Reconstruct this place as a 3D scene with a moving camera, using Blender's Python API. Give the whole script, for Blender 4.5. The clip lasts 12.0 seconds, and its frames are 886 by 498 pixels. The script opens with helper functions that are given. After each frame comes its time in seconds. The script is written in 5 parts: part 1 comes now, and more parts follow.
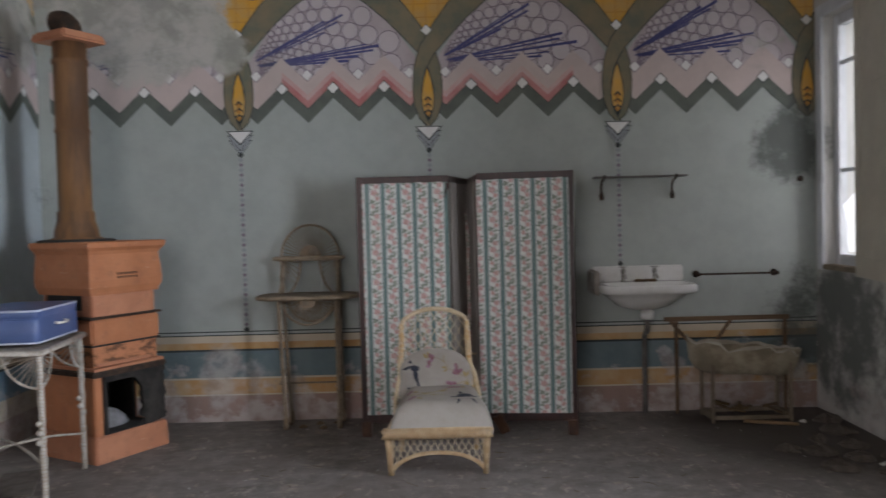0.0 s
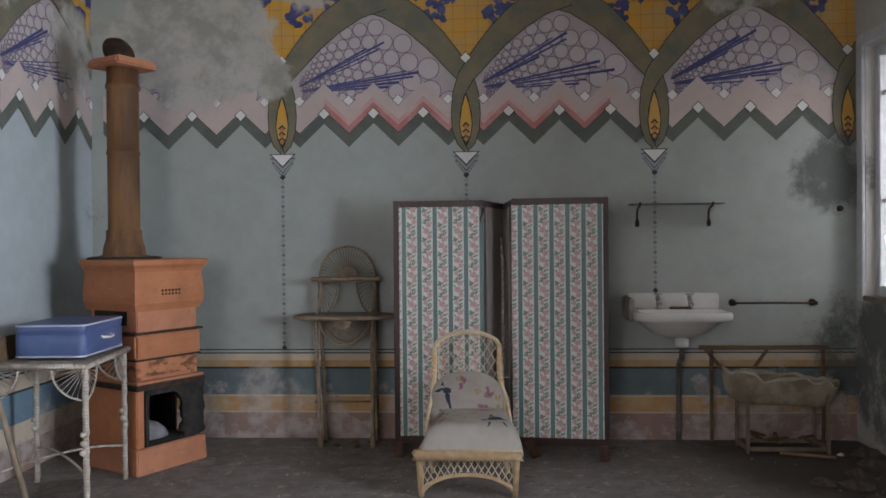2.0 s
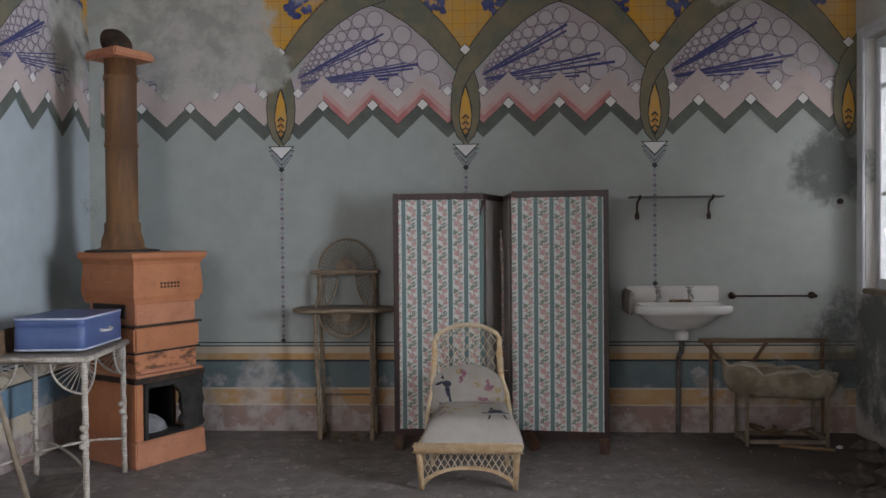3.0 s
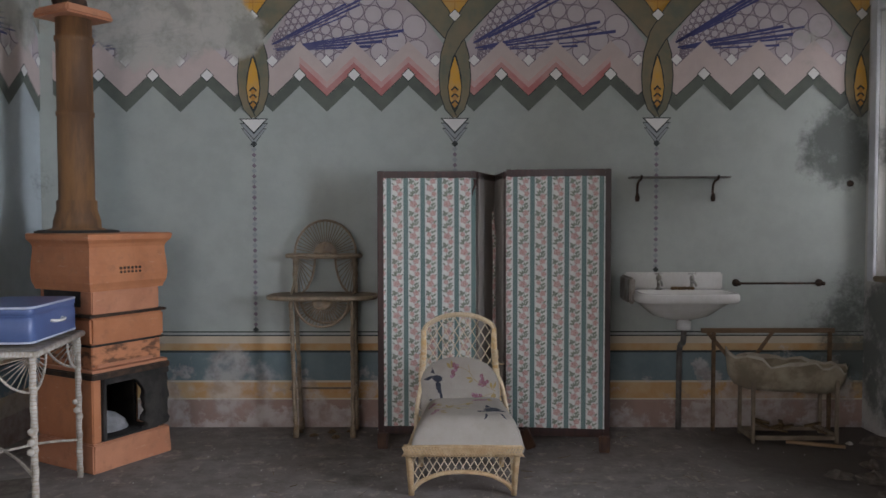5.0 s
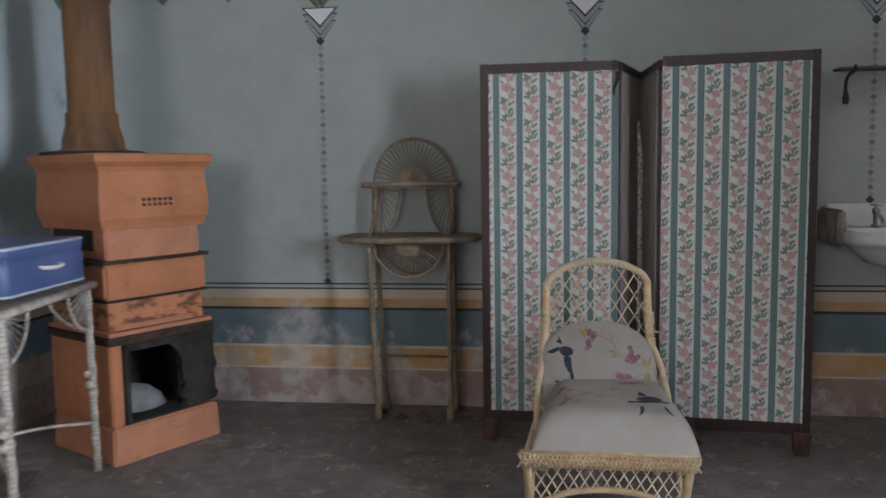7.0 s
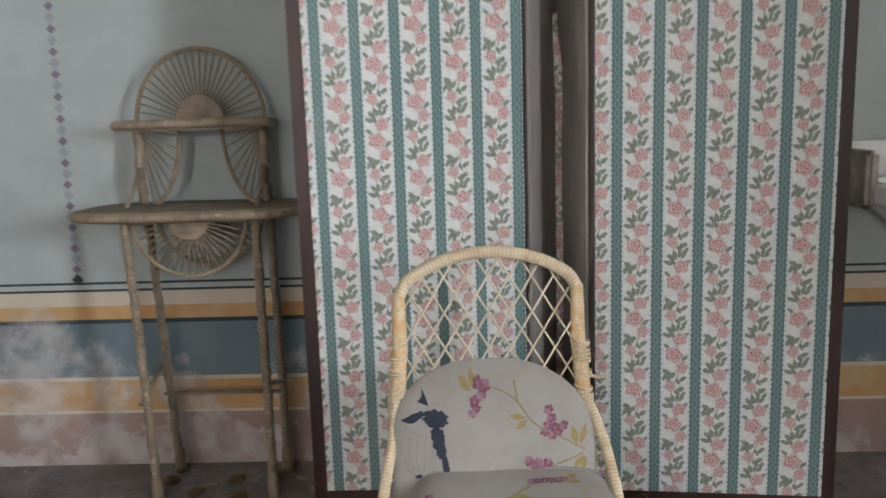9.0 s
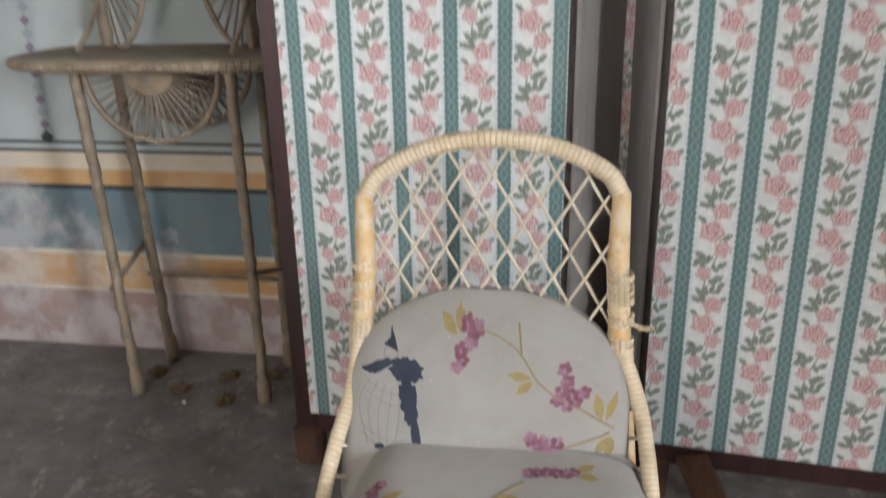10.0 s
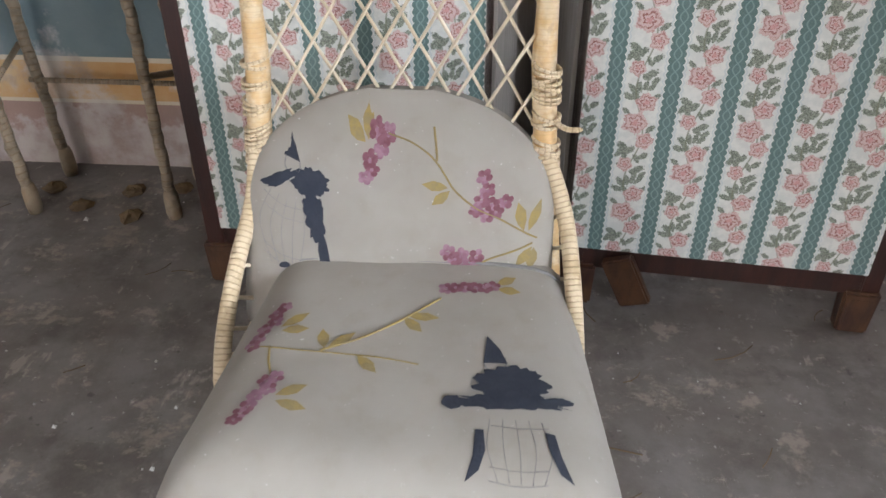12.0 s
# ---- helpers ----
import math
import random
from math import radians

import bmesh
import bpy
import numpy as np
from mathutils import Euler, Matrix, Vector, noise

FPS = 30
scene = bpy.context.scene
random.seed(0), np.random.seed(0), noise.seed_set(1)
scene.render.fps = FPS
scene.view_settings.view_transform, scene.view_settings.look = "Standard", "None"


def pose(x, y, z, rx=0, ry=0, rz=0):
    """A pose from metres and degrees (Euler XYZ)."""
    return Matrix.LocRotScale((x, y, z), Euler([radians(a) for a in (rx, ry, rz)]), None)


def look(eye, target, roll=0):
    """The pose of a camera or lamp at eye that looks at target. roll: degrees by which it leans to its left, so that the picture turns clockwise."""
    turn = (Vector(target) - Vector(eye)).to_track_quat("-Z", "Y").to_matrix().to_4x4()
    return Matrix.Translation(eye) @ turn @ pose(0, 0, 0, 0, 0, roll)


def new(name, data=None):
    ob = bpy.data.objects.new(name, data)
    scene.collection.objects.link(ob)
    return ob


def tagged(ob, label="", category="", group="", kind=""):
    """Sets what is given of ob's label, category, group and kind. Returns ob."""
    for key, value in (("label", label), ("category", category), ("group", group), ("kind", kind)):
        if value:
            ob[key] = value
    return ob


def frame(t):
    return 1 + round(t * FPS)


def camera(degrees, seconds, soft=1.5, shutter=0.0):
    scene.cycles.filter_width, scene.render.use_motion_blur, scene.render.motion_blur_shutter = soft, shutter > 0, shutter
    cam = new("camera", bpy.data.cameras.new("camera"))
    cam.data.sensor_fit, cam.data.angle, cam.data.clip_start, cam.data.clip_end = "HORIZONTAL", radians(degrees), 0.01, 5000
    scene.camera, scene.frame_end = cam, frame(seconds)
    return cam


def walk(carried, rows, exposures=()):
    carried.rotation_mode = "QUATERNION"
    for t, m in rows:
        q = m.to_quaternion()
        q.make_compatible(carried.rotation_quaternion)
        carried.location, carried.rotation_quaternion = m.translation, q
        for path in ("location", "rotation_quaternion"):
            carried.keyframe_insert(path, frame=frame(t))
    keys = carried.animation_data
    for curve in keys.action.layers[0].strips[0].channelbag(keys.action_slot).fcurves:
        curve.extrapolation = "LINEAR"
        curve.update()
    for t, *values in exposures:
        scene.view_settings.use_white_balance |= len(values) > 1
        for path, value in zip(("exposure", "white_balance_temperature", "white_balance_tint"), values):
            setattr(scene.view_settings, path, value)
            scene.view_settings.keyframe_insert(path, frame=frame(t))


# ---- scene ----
cam = camera(58.0, 12.0, shutter=0.5)
PATH = [
    (0, (0.153, 0.482, 1.336), (0.146, 2.48, 1.268), -1.5),
    (0.5, (0.163, 0.447, 1.342), (0.008, 2.441, 1.302), -1.2),
    (1, (0.182, 0.421, 1.368), (0.03, 2.415, 1.378), -0.6),
    (1.5, (0.195, 0.41, 1.378), (0.059, 2.405, 1.41), -0.4),
    (2, (0.194, 0.412, 1.354), (0.085, 2.409, 1.34), -0.5),
    (2.5, (0.193, 0.413, 1.359), (0.09, 2.41, 1.327), -0.7),
    (4.3, (0.053, 0.619, 1.357), (-0.039, 2.616, 1.317), 0.5),
    (4.5, (0.037, 0.676, 1.378), (-0.058, 2.672, 1.303), 0.3),
    (5, (0.02, 0.817, 1.356), (0.005, 2.816, 1.277), -0.1),
    (5.5, (0.018, 1.084, 1.302), (-0.146, 3.075, 1.197), -0.3),
    (6, (-0.063, 1.358, 1.26), (-0.427, 3.32, 1.136), 0.9),
    (6.5, (-0.15, 1.682, 1.231), (-0.512, 3.641, 1.052), -1.3),
    (7, (-0.081, 2.04, 1.19), (-0.36, 4.01, 0.991), -0.9),
    (7.5, (-0.153, 2.382, 1.217), (-0.317, 4.359, 0.97), 0.1),
    (7.7, (-0.185, 2.532, 1.186), (-0.24, 4.517, 0.945), -0.9),
    (9.3, (0.084, 3.638, 1.122), (-0.002, 5.594, 0.714), -2.6),
    (9.5, (0.104, 3.755, 1.12), (0.001, 5.695, 0.646), -3.8),
    (10, (0.192, 3.988, 1.088), (-0.122, 5.836, 0.389), -1.2),
    (10.5, (0.185, 4.05, 1.076), (-0.021, 5.757, 0.055), 0.3),
    (11, (0.17, 4.051, 1.079), (0.048, 5.692, -0.059), 0.4),
    (11.5, (0.18, 4.051, 1.063), (0.069, 5.692, -0.075), 0.2),
    (12, (0.212, 4.101, 1.036), (0.076, 5.743, -0.097), -0.3),
]
walk(cam, [(t, look(eye, target, roll)) for t, eye, target, roll in PATH],
     [(0, -0.3, 6750, 21), (5, -0.3, 6700, 21), (6, -0.32, 6500, 20), (7.5, -0.15, 6550, 20), (9.3, 0.66, 6750, 18), (10.5, 0.92, 6700, 18), (12, 0.97, 6700, 18)])

# ---- light ----
world = bpy.data.worlds.new("sky")
scene.world = world
world.use_nodes = True
wn = world.node_tree
sky = wn.nodes.new("ShaderNodeTexSky")
sky.sky_type, sky.sun_disc = "NISHITA", False
sky.sun_elevation, sky.sun_rotation = radians(38), radians(200)
wn.links.new(sky.outputs[0], wn.nodes["Background"].inputs[0])
wn.nodes["Background"].inputs[1].default_value = 0.15
sun = new("sun", bpy.data.lights.new("sun", "SUN"))
sun.data.energy, sun.data.angle, sun.data.color = 1.0, radians(15), (1, 0.96, 0.9)
sun.matrix_world = look((-3, -8, 8), (0, 0, 0))


def window_light(name, place, target, w, h, watts, colour, spread=180):
    """Daylight that enters through a window's opening."""
    ob = new(name, bpy.data.lights.new(name, "AREA"))
    ob.data.shape, ob.data.size, ob.data.size_y = "RECTANGLE", w, h
    ob.data.energy, ob.data.color = watts, colour
    ob.data.spread = radians(spread)
    ob.matrix_world = look(place, target)


# the first lamp is added fill, at an assumed south window out of view
window_light("added_daylight_south", (-1.4, -1.62, 1.75), (-0.6, 3, 1.2), 1.5, 1.9, 38, (1.0, 0.95, 0.90))
window_light("daylight_side", (2.80, 2.55, 1.6), (-2.6, 3.0, 1.35), 1.2, 1.1, 188, (0.77, 0.90, 1.0), 146)
window_light("daylight_corner", (2.70, 5.52, 1.8), (0, 5.2, 1.2), 0.5, 1.5, 1.6, (0.88, 0.94, 1.0))


# ---- materials ----
class Nodes:
    """A short way to write node materials."""

    def __init__(self, name):
        self.mat = bpy.data.materials.new(name)
        self.mat.use_nodes = True
        self.t = self.mat.node_tree
        self.b = self.t.nodes["Principled BSDF"]

    def put(self, sock, v):
        if isinstance(v, bpy.types.NodeSocket):
            self.t.links.new(v, sock)
        elif isinstance(v, tuple) and len(v) == 3 and sock.type == "RGBA":
            sock.default_value = (*v, 1)
        else:
            sock.default_value = v

    def m(self, op, a, b=0.0, c=0.0):
        n = self.t.nodes.new("ShaderNodeMath")
        n.operation = op
        for i, v in enumerate((a, b, c)):
            self.put(n.inputs[i], v)
        return n.outputs[0]

    def step(self, v, lo, hi):
        n = self.t.nodes.new("ShaderNodeMapRange")
        n.interpolation_type = "SMOOTHSTEP"
        self.put(n.inputs[0], v)
        n.inputs[1].default_value, n.inputs[2].default_value = lo, hi
        return n.outputs[0]

    def mix(self, f, a, b, kind="MIX"):
        n = self.t.nodes.new("ShaderNodeMix")
        n.data_type, n.blend_type = "RGBA", kind
        self.put(n.inputs[0], f), self.put(n.inputs[6], a), self.put(n.inputs[7], b)
        return n.outputs[2]

    def noise(self, scale, detail=4.0, rough=0.6, where=None, stretch=None):
        n = self.t.nodes.new("ShaderNodeTexNoise")
        n.inputs["Scale"].default_value, n.inputs["Detail"].default_value, n.inputs["Roughness"].default_value = scale, detail, rough
        v = where if where is not None else self.place()
        if stretch:
            s = self.t.nodes.new("ShaderNodeVectorMath")
            s.operation = "MULTIPLY"
            self.put(s.inputs[0], v)
            s.inputs[1].default_value = stretch
            v = s.outputs[0]
        self.put(n.inputs["Vector"], v)
        return n.outputs[0]

    def voronoi(self, scale, feature="F1"):
        n = self.t.nodes.new("ShaderNodeTexVoronoi")
        n.feature = feature
        n.inputs["Scale"].default_value = scale
        self.put(n.inputs["Vector"], self.place())
        return n.outputs[0]

    def place(self):
        return self.t.nodes.new("ShaderNodeNewGeometry").outputs["Position"]

    def local(self):
        return self.t.nodes.new("ShaderNodeTexCoord").outputs["Object"]

    def split(self, v):
        n = self.t.nodes.new("ShaderNodeSeparateXYZ")
        self.put(n.inputs[0], v)
        return n.outputs

    def uv(self):
        return self.split(self.t.nodes.new("ShaderNodeUVMap").outputs[0])

    def near(self, x, y, z, r0, r1):
        """1 inside a ball of radius r0, falling to 0 at r1."""
        n = self.t.nodes.new("ShaderNodeVectorMath")
        n.operation = "DISTANCE"
        self.put(n.inputs[0], self.place())
        n.inputs[1].default_value = (x, y, z)
        return self.m("SUBTRACT", 1.0, self.step(n.outputs["Value"], r0, r1))

    def bump(self, h, strength=0.3, distance=0.004):
        n = self.t.nodes.new("ShaderNodeBump")
        n.inputs["Strength"].default_value, n.inputs["Distance"].default_value = strength, distance
        self.put(n.inputs["Height"], h)
        self.t.links.new(n.outputs[0], self.b.inputs["Normal"])

    def done(self, colour, rough=0.7, metal=0.0):
        self.put(self.b.inputs["Base Color"], colour)
        self.put(self.b.inputs["Roughness"], rough)
        self.b.inputs["Metallic"].default_value = metal
        return self.mat


def plain(name, a, b, scale=8.0, rough=0.7, metal=0.0, bump=0.25, fine=90.0, stretch=None):
    """Colour that wavers between a and b, with grain."""
    k = Nodes(name)
    f = k.step(k.noise(scale, 5, where=k.local(), stretch=stretch), 0.35, 0.65)
    g = k.noise(fine, 3, where=k.local(), stretch=stretch)
    c = k.mix(f, a, b)
    c = k.mix(k.m("MULTIPLY", g, 0.35), c, (a[0] * 0.45, a[1] * 0.45, a[2] * 0.45))
    k.bump(k.m("ADD", g, k.m("MULTIPLY", f, 0.5)), bump)
    return k.done(c, rough, metal)


PLASTER = (0.46, 0.45, 0.41)


def wall_paint(name, colour, wear=0.5, other=None):
    """Distemper on old plaster: cloudy, with lost patches, damp and mould in the corners where the wall has them."""
    k = Nodes(name)
    big, mid, fine = k.noise(1.3, 5), k.noise(7, 6), k.noise(120, 2)
    c = k.mix(k.step(mid, 0.3, 0.7), colour, other or tuple(v * 0.90 for v in colour))
    lost = k.m("ADD", k.m("MULTIPLY", k.near(-1.85, 5.94, 2.86, 0.36, 0.76), 1.15), k.near(-2.6, 5.7, 2.7, 0.1, 0.55))
    lost = k.m("ADD", lost, k.m("MULTIPLY", k.near(-1.28, 5.94, 2.52, 0.05, 0.28), 0.9))
    lost = k.m("MAXIMUM", lost, k.m("MULTIPLY", k.near(2.3, 5.94, 2.5, 0.1, 0.5), 0.5))
    for q in ((-1.05, 5.94, 3.2, 0.1, 0.45), (1.9, 5.94, 3.2, 0.15, 0.6), (0.3, 5.94, 3.22, 0.05, 0.35), (-2.6, 4.9, 3.0, 0.1, 0.5)):
        lost = k.m("MAXIMUM", lost, k.m("MULTIPLY", k.near(*q), 0.85))
    f = k.step(k.m("ADD", k.m("MULTIPLY", lost, 0.42), k.m("MULTIPLY", mid, 0.6)), 0.50, 0.66)
    f = k.m("MAXIMUM", f, k.m("MULTIPLY", k.step(big, 0.58, 0.8), wear))
    c = k.mix(k.m("MULTIPLY", f, 0.94), c, k.mix(k.step(k.noise(3.1, 7, 0.7), 0.40, 0.60), PLASTER, (0.31, 0.31, 0.275)))
    mould = k.m("MAXIMUM", k.near(2.52, 5.94, 1.80, 0.12, 0.46), k.m("MULTIPLY", k.near(2.66, 5.6, 0.55, 0.3, 0.75), 1.0))
    mould = k.m("MAXIMUM", mould, k.m("MULTIPLY", k.near(-2.6, 5.94, 1.6, 0.05, 0.22), 0.6))
    mould = k.m("MAXIMUM", mould, k.m("MULTIPLY", k.near(2.68, 5.15, 0.45, 0.3, 0.8), 0.72))
    spots = k.m("ADD", k.m("MULTIPLY", k.noise(4.5, 8, 0.7), 0.85), k.m("MULTIPLY", k.noise(40, 3), 0.12))
    s = k.step(k.m("ADD", k.m("MULTIPLY", mould, 0.42), spots), 0.66, 0.92)
    c = k.mix(k.m("MULTIPLY", s, 0.85), c, (0.075, 0.085, 0.078))
    z = k.split(k.place())[2]
    damp = k.step(k.m("SUBTRACT", k.noise(2.6, 7, 0.7), k.m("MULTIPLY", z, 0.42)), 0.40, 0.47)
    blot = k.m("MAXIMUM", damp, k.step(k.m("ADD", k.m("MULTIPLY", k.near(-1.35, 5.94, 0.3, 0.1, 0.5), 0.32), k.m("MULTIPLY", mid, 0.6)), 0.48, 0.66))
    c = k.mix(k.m("MULTIPLY", blot, 0.6), c, k.mix(k.step(k.noise(11, 5), 0.40, 0.68), (0.48, 0.45, 0.43), (0.27, 0.22, 0.20)))
    k.bump(k.m("ADD", k.m("MULTIPLY", mid, 0.7), k.m("MULTIPLY", fine, 0.25)), 0.25, 0.006)
    return k.done(c, 0.9)


M = {}
M["wall"] = wall_paint("grey_green_distemper", (0.36, 0.395, 0.37), 0.2)
# west wall: bluish paint with the cool daylight's tint mixed into its colour
M["side"] = wall_paint("daylit_bluish_distemper", (0.41, 0.465, 0.485), 0.2)
M["bare"] = wall_paint("limewash", (0.50, 0.49, 0.46), 0.4)
# ceiling out of view, kept dark so less light bounces down
M["ceiling"] = wall_paint("darkened_ceiling_plaster", (0.27, 0.25, 0.21), 0.4)
M["ochre"] = wall_paint("ochre_band_paint", (0.43, 0.235, 0.088), 0.55, (0.48, 0.335, 0.18))
M["cream"] = wall_paint("cream_band_paint", (0.52, 0.45, 0.34), 0.4)
M["bluegrey"] = wall_paint("slate_blue_band_paint", (0.105, 0.15, 0.165), 0.5, (0.14, 0.185, 0.195))
# west dado's blue, brightened in the colour for the daylight falling there
M["daylit_blue"] = wall_paint("daylit_dado_blue_paint", (0.11, 0.20, 0.27), 0.4, (0.14, 0.23, 0.29))
M["skirt"] = wall_paint("pinkish_plinth_paint", (0.30, 0.20, 0.17), 0.7, (0.24, 0.17, 0.145))
M["line"] = wall_paint("dark_line_paint", (0.035, 0.045, 0.045), 0.2)
M["green"] = wall_paint("moss_green_paint", (0.125, 0.143, 0.122), 0.25, (0.095, 0.112, 0.098))
M["arch"] = wall_paint("olive_arch_paint", (0.135, 0.145, 0.11), 0.35, (0.22, 0.18, 0.115))
M["pale_pink"] = wall_paint("pale_pink_paint", (0.54, 0.45, 0.425), 0.35)
M["rose"] = wall_paint("rose_paint", (0.44, 0.15, 0.145), 0.35, (0.49, 0.26, 0.24))
M["blush"] = wall_paint("blush_paint", (0.53, 0.31, 0.29), 0.35, (0.54, 0.40, 0.375))
M["lilac"] = wall_paint("lilac_paint", (0.45, 0.395, 0.41), 0.4, (0.40, 0.34, 0.35))
M["lilac_light"] = wall_paint("light_lilac_paint", (0.52, 0.47, 0.485), 0.4)
M["mauve"] = wall_paint("mauve_outline_paint", (0.20, 0.16, 0.20), 0.2)
M["violet"] = wall_paint("violet_blue_paint", (0.07, 0.075, 0.20), 0.3)
M["navy"] = wall_paint("navy_flower_paint", (0.045, 0.055, 0.16), 0.2, (0.10, 0.12, 0.24))
M["yellow"] = wall_paint("amber_yellow_paint", (0.64, 0.33, 0.035), 0.7, (0.50, 0.31, 0.11))
M["orange"] = wall_paint("orange_paint", (0.48, 0.23, 0.05), 0.6)
M["white_paint"] = wall_paint("white_motif_paint", (0.72, 0.72, 0.70), 0.1)
M["grey_paint"] = wall_paint("grey_motif_paint", (0.28, 0.31, 0.32), 0.1)
def fired_clay(name, a, b):
    """Terracotta with darker smoked patches, pale scrapes and grime."""
    k = Nodes(name)
    big, mid, fine = k.noise(4, 5, where=k.local()), k.noise(17, 6, 0.7, where=k.local()), k.noise(140, 2, where=k.local())
    c = k.mix(k.step(big, 0.35, 0.65), a, b)
    c = k.mix(k.m("MULTIPLY", k.step(mid, 0.50, 0.74), 0.45), c, (0.20, 0.085, 0.045))
    c = k.mix(k.m("MULTIPLY", k.step(k.noise(9, 6, 0.75, where=k.local(), stretch=(1, 1, 4)), 0.60, 0.68), 0.5), c, (0.56, 0.34, 0.23))
    c = k.mix(k.m("MULTIPLY", fine, 0.25), c, (0.2, 0.08, 0.04))
    k.bump(k.m("ADD", mid, k.m("MULTIPLY", fine, 0.3)), 0.35, 0.004)
    return k.done(c, k.m("SUBTRACT", 0.85, k.m("MULTIPLY", mid, 0.3)))


M["terracotta"] = fired_clay("terracotta", (0.47, 0.185, 0.080), (0.40, 0.145, 0.060))
M["terra_pale"] = fired_clay("worn_terracotta", (0.50, 0.22, 0.12), (0.42, 0.17, 0.09))
k = Nodes("sooty_terracotta")
kf = k.step(k.noise(11, 6, 0.7, where=k.local(), stretch=(1, 1, 2)), 0.44, 0.62)
k.bump(kf, 0.3)
M["sooty_clay"] = k.done(k.mix(k.m("MULTIPLY", kf, 0.85), (0.47, 0.19, 0.09), (0.07, 0.035, 0.02)), 0.85)
M["terra_pipe"] = plain("glazed_brown_terracotta", (0.21, 0.10, 0.036), (0.085, 0.042, 0.020), 11, 0.72, bump=0.45, fine=60.0, stretch=(1, 1, 0.15))
M["soot"] = plain("soot", (0.014, 0.013, 0.012), (0.04, 0.035, 0.03), 9, 0.95)
M["ash"] = plain("ash", (0.30, 0.30, 0.31), (0.18, 0.18, 0.18), 9, 0.95)
M["iron"] = plain("rusty_iron", (0.035, 0.026, 0.02), (0.09, 0.05, 0.03), 20, 0.7, 0.5)
M["dark_wood"] = plain("dark_mahogany", (0.045, 0.014, 0.010), (0.022, 0.009, 0.007), 6, 0.38, stretch=(6, 6, 0.6))
M["worn_wood"] = plain("worn_mahogany", (0.040, 0.015, 0.010), (0.095, 0.042, 0.018), 16, 0.45, stretch=(2, 2, 0.7))
M["old_wood"] = plain("weathered_wood", (0.30, 0.19, 0.10), (0.20, 0.12, 0.06), 6, 0.75, stretch=(0.5, 4, 4))
M["brown_wood"] = plain("dull_brown_wood", (0.17, 0.105, 0.055), (0.10, 0.062, 0.034), 6, 0.8, stretch=(0.5, 4, 4))
M["dusty_wood"] = plain("dusty_wood", (0.26, 0.21, 0.15), (0.17, 0.13, 0.09), 8, 0.85)
M["shutter"] = plain("cream_shutter_paint", (0.55, 0.51, 0.42), (0.48, 0.44, 0.36), 5, 0.6)
M["frame_white"] = plain("weathered_white_paint", (0.62, 0.64, 0.66), (0.50, 0.52, 0.54), 7, 0.6)
M["ceramic"] = plain("white_porcelain", (0.74, 0.74, 0.72), (0.66, 0.66, 0.62), 4, 0.15, bump=0.02)
M["ceramic_dirty"] = plain("stained_porcelain", (0.20, 0.17, 0.14), (0.45, 0.42, 0.38), 10, 0.5)
M["chrome"] = plain("dull_chrome", (0.48, 0.48, 0.46), (0.30, 0.28, 0.25), 18, 0.3, 1.0, 0.05)
M["lead"] = plain("grey_pipe", (0.17, 0.16, 0.15), (0.10, 0.09, 0.08), 10, 0.6, 0.4)
M["blue_case"] = plain("blue_fibreboard", (0.085, 0.135, 0.29), (0.062, 0.10, 0.23), 4, 0.42, bump=0.1)
M["case_edge"] = plain("pale_piping", (0.52, 0.56, 0.66), (0.40, 0.44, 0.55), 12, 0.5)
M["net"] = plain("grey_canvas", (0.27, 0.27, 0.255), (0.19, 0.19, 0.18), 8, 0.9)
M["net_pale"] = plain("frayed_canvas", (0.50, 0.46, 0.38), (0.36, 0.31, 0.24), 9, 0.9)
M["torn"] = plain("stained_canvas", (0.38, 0.33, 0.24), (0.19, 0.15, 0.10), 7, 0.9, bump=0.5)
# taupe cloth, its colour lightened to make up for weak light in the fold
M["taupe"] = plain("lightened_taupe_backing", (0.38, 0.345, 0.315), (0.29, 0.26, 0.235), 5, 0.9, stretch=(60, 60, 0.5))
M["paper"] = plain("crumpled_paper", (0.66, 0.66, 0.64), (0.5, 0.5, 0.48), 9, 0.9)
M["leafdust"] = plain("dry_leaf", (0.17, 0.11, 0.05), (0.09, 0.06, 0.032), 9, 0.9)
M["rubble"] = plain("dark_rubble", (0.07, 0.055, 0.045), (0.13, 0.11, 0.09), 15, 0.95)
M["thread_yellow"] = plain("mustard_embroidery", (0.31, 0.225, 0.075), (0.24, 0.185, 0.09), 60, 0.85)
M["thread_pink"] = plain("mauve_embroidery", (0.16, 0.05, 0.068), (0.23, 0.095, 0.125), 90, 0.8)
M["thread_light"] = plain("pink_embroidery", (0.29, 0.16, 0.21), (0.22, 0.10, 0.14), 90, 0.8)
M["thread_blue"] = plain("navy_applique", (0.016, 0.021, 0.036), (0.024, 0.030, 0.046), 30, 0.85)
M["thread_grey"] = plain("grey_stitching", (0.22, 0.21, 0.20), (0.2, 0.2, 0.2), 30, 0.9)


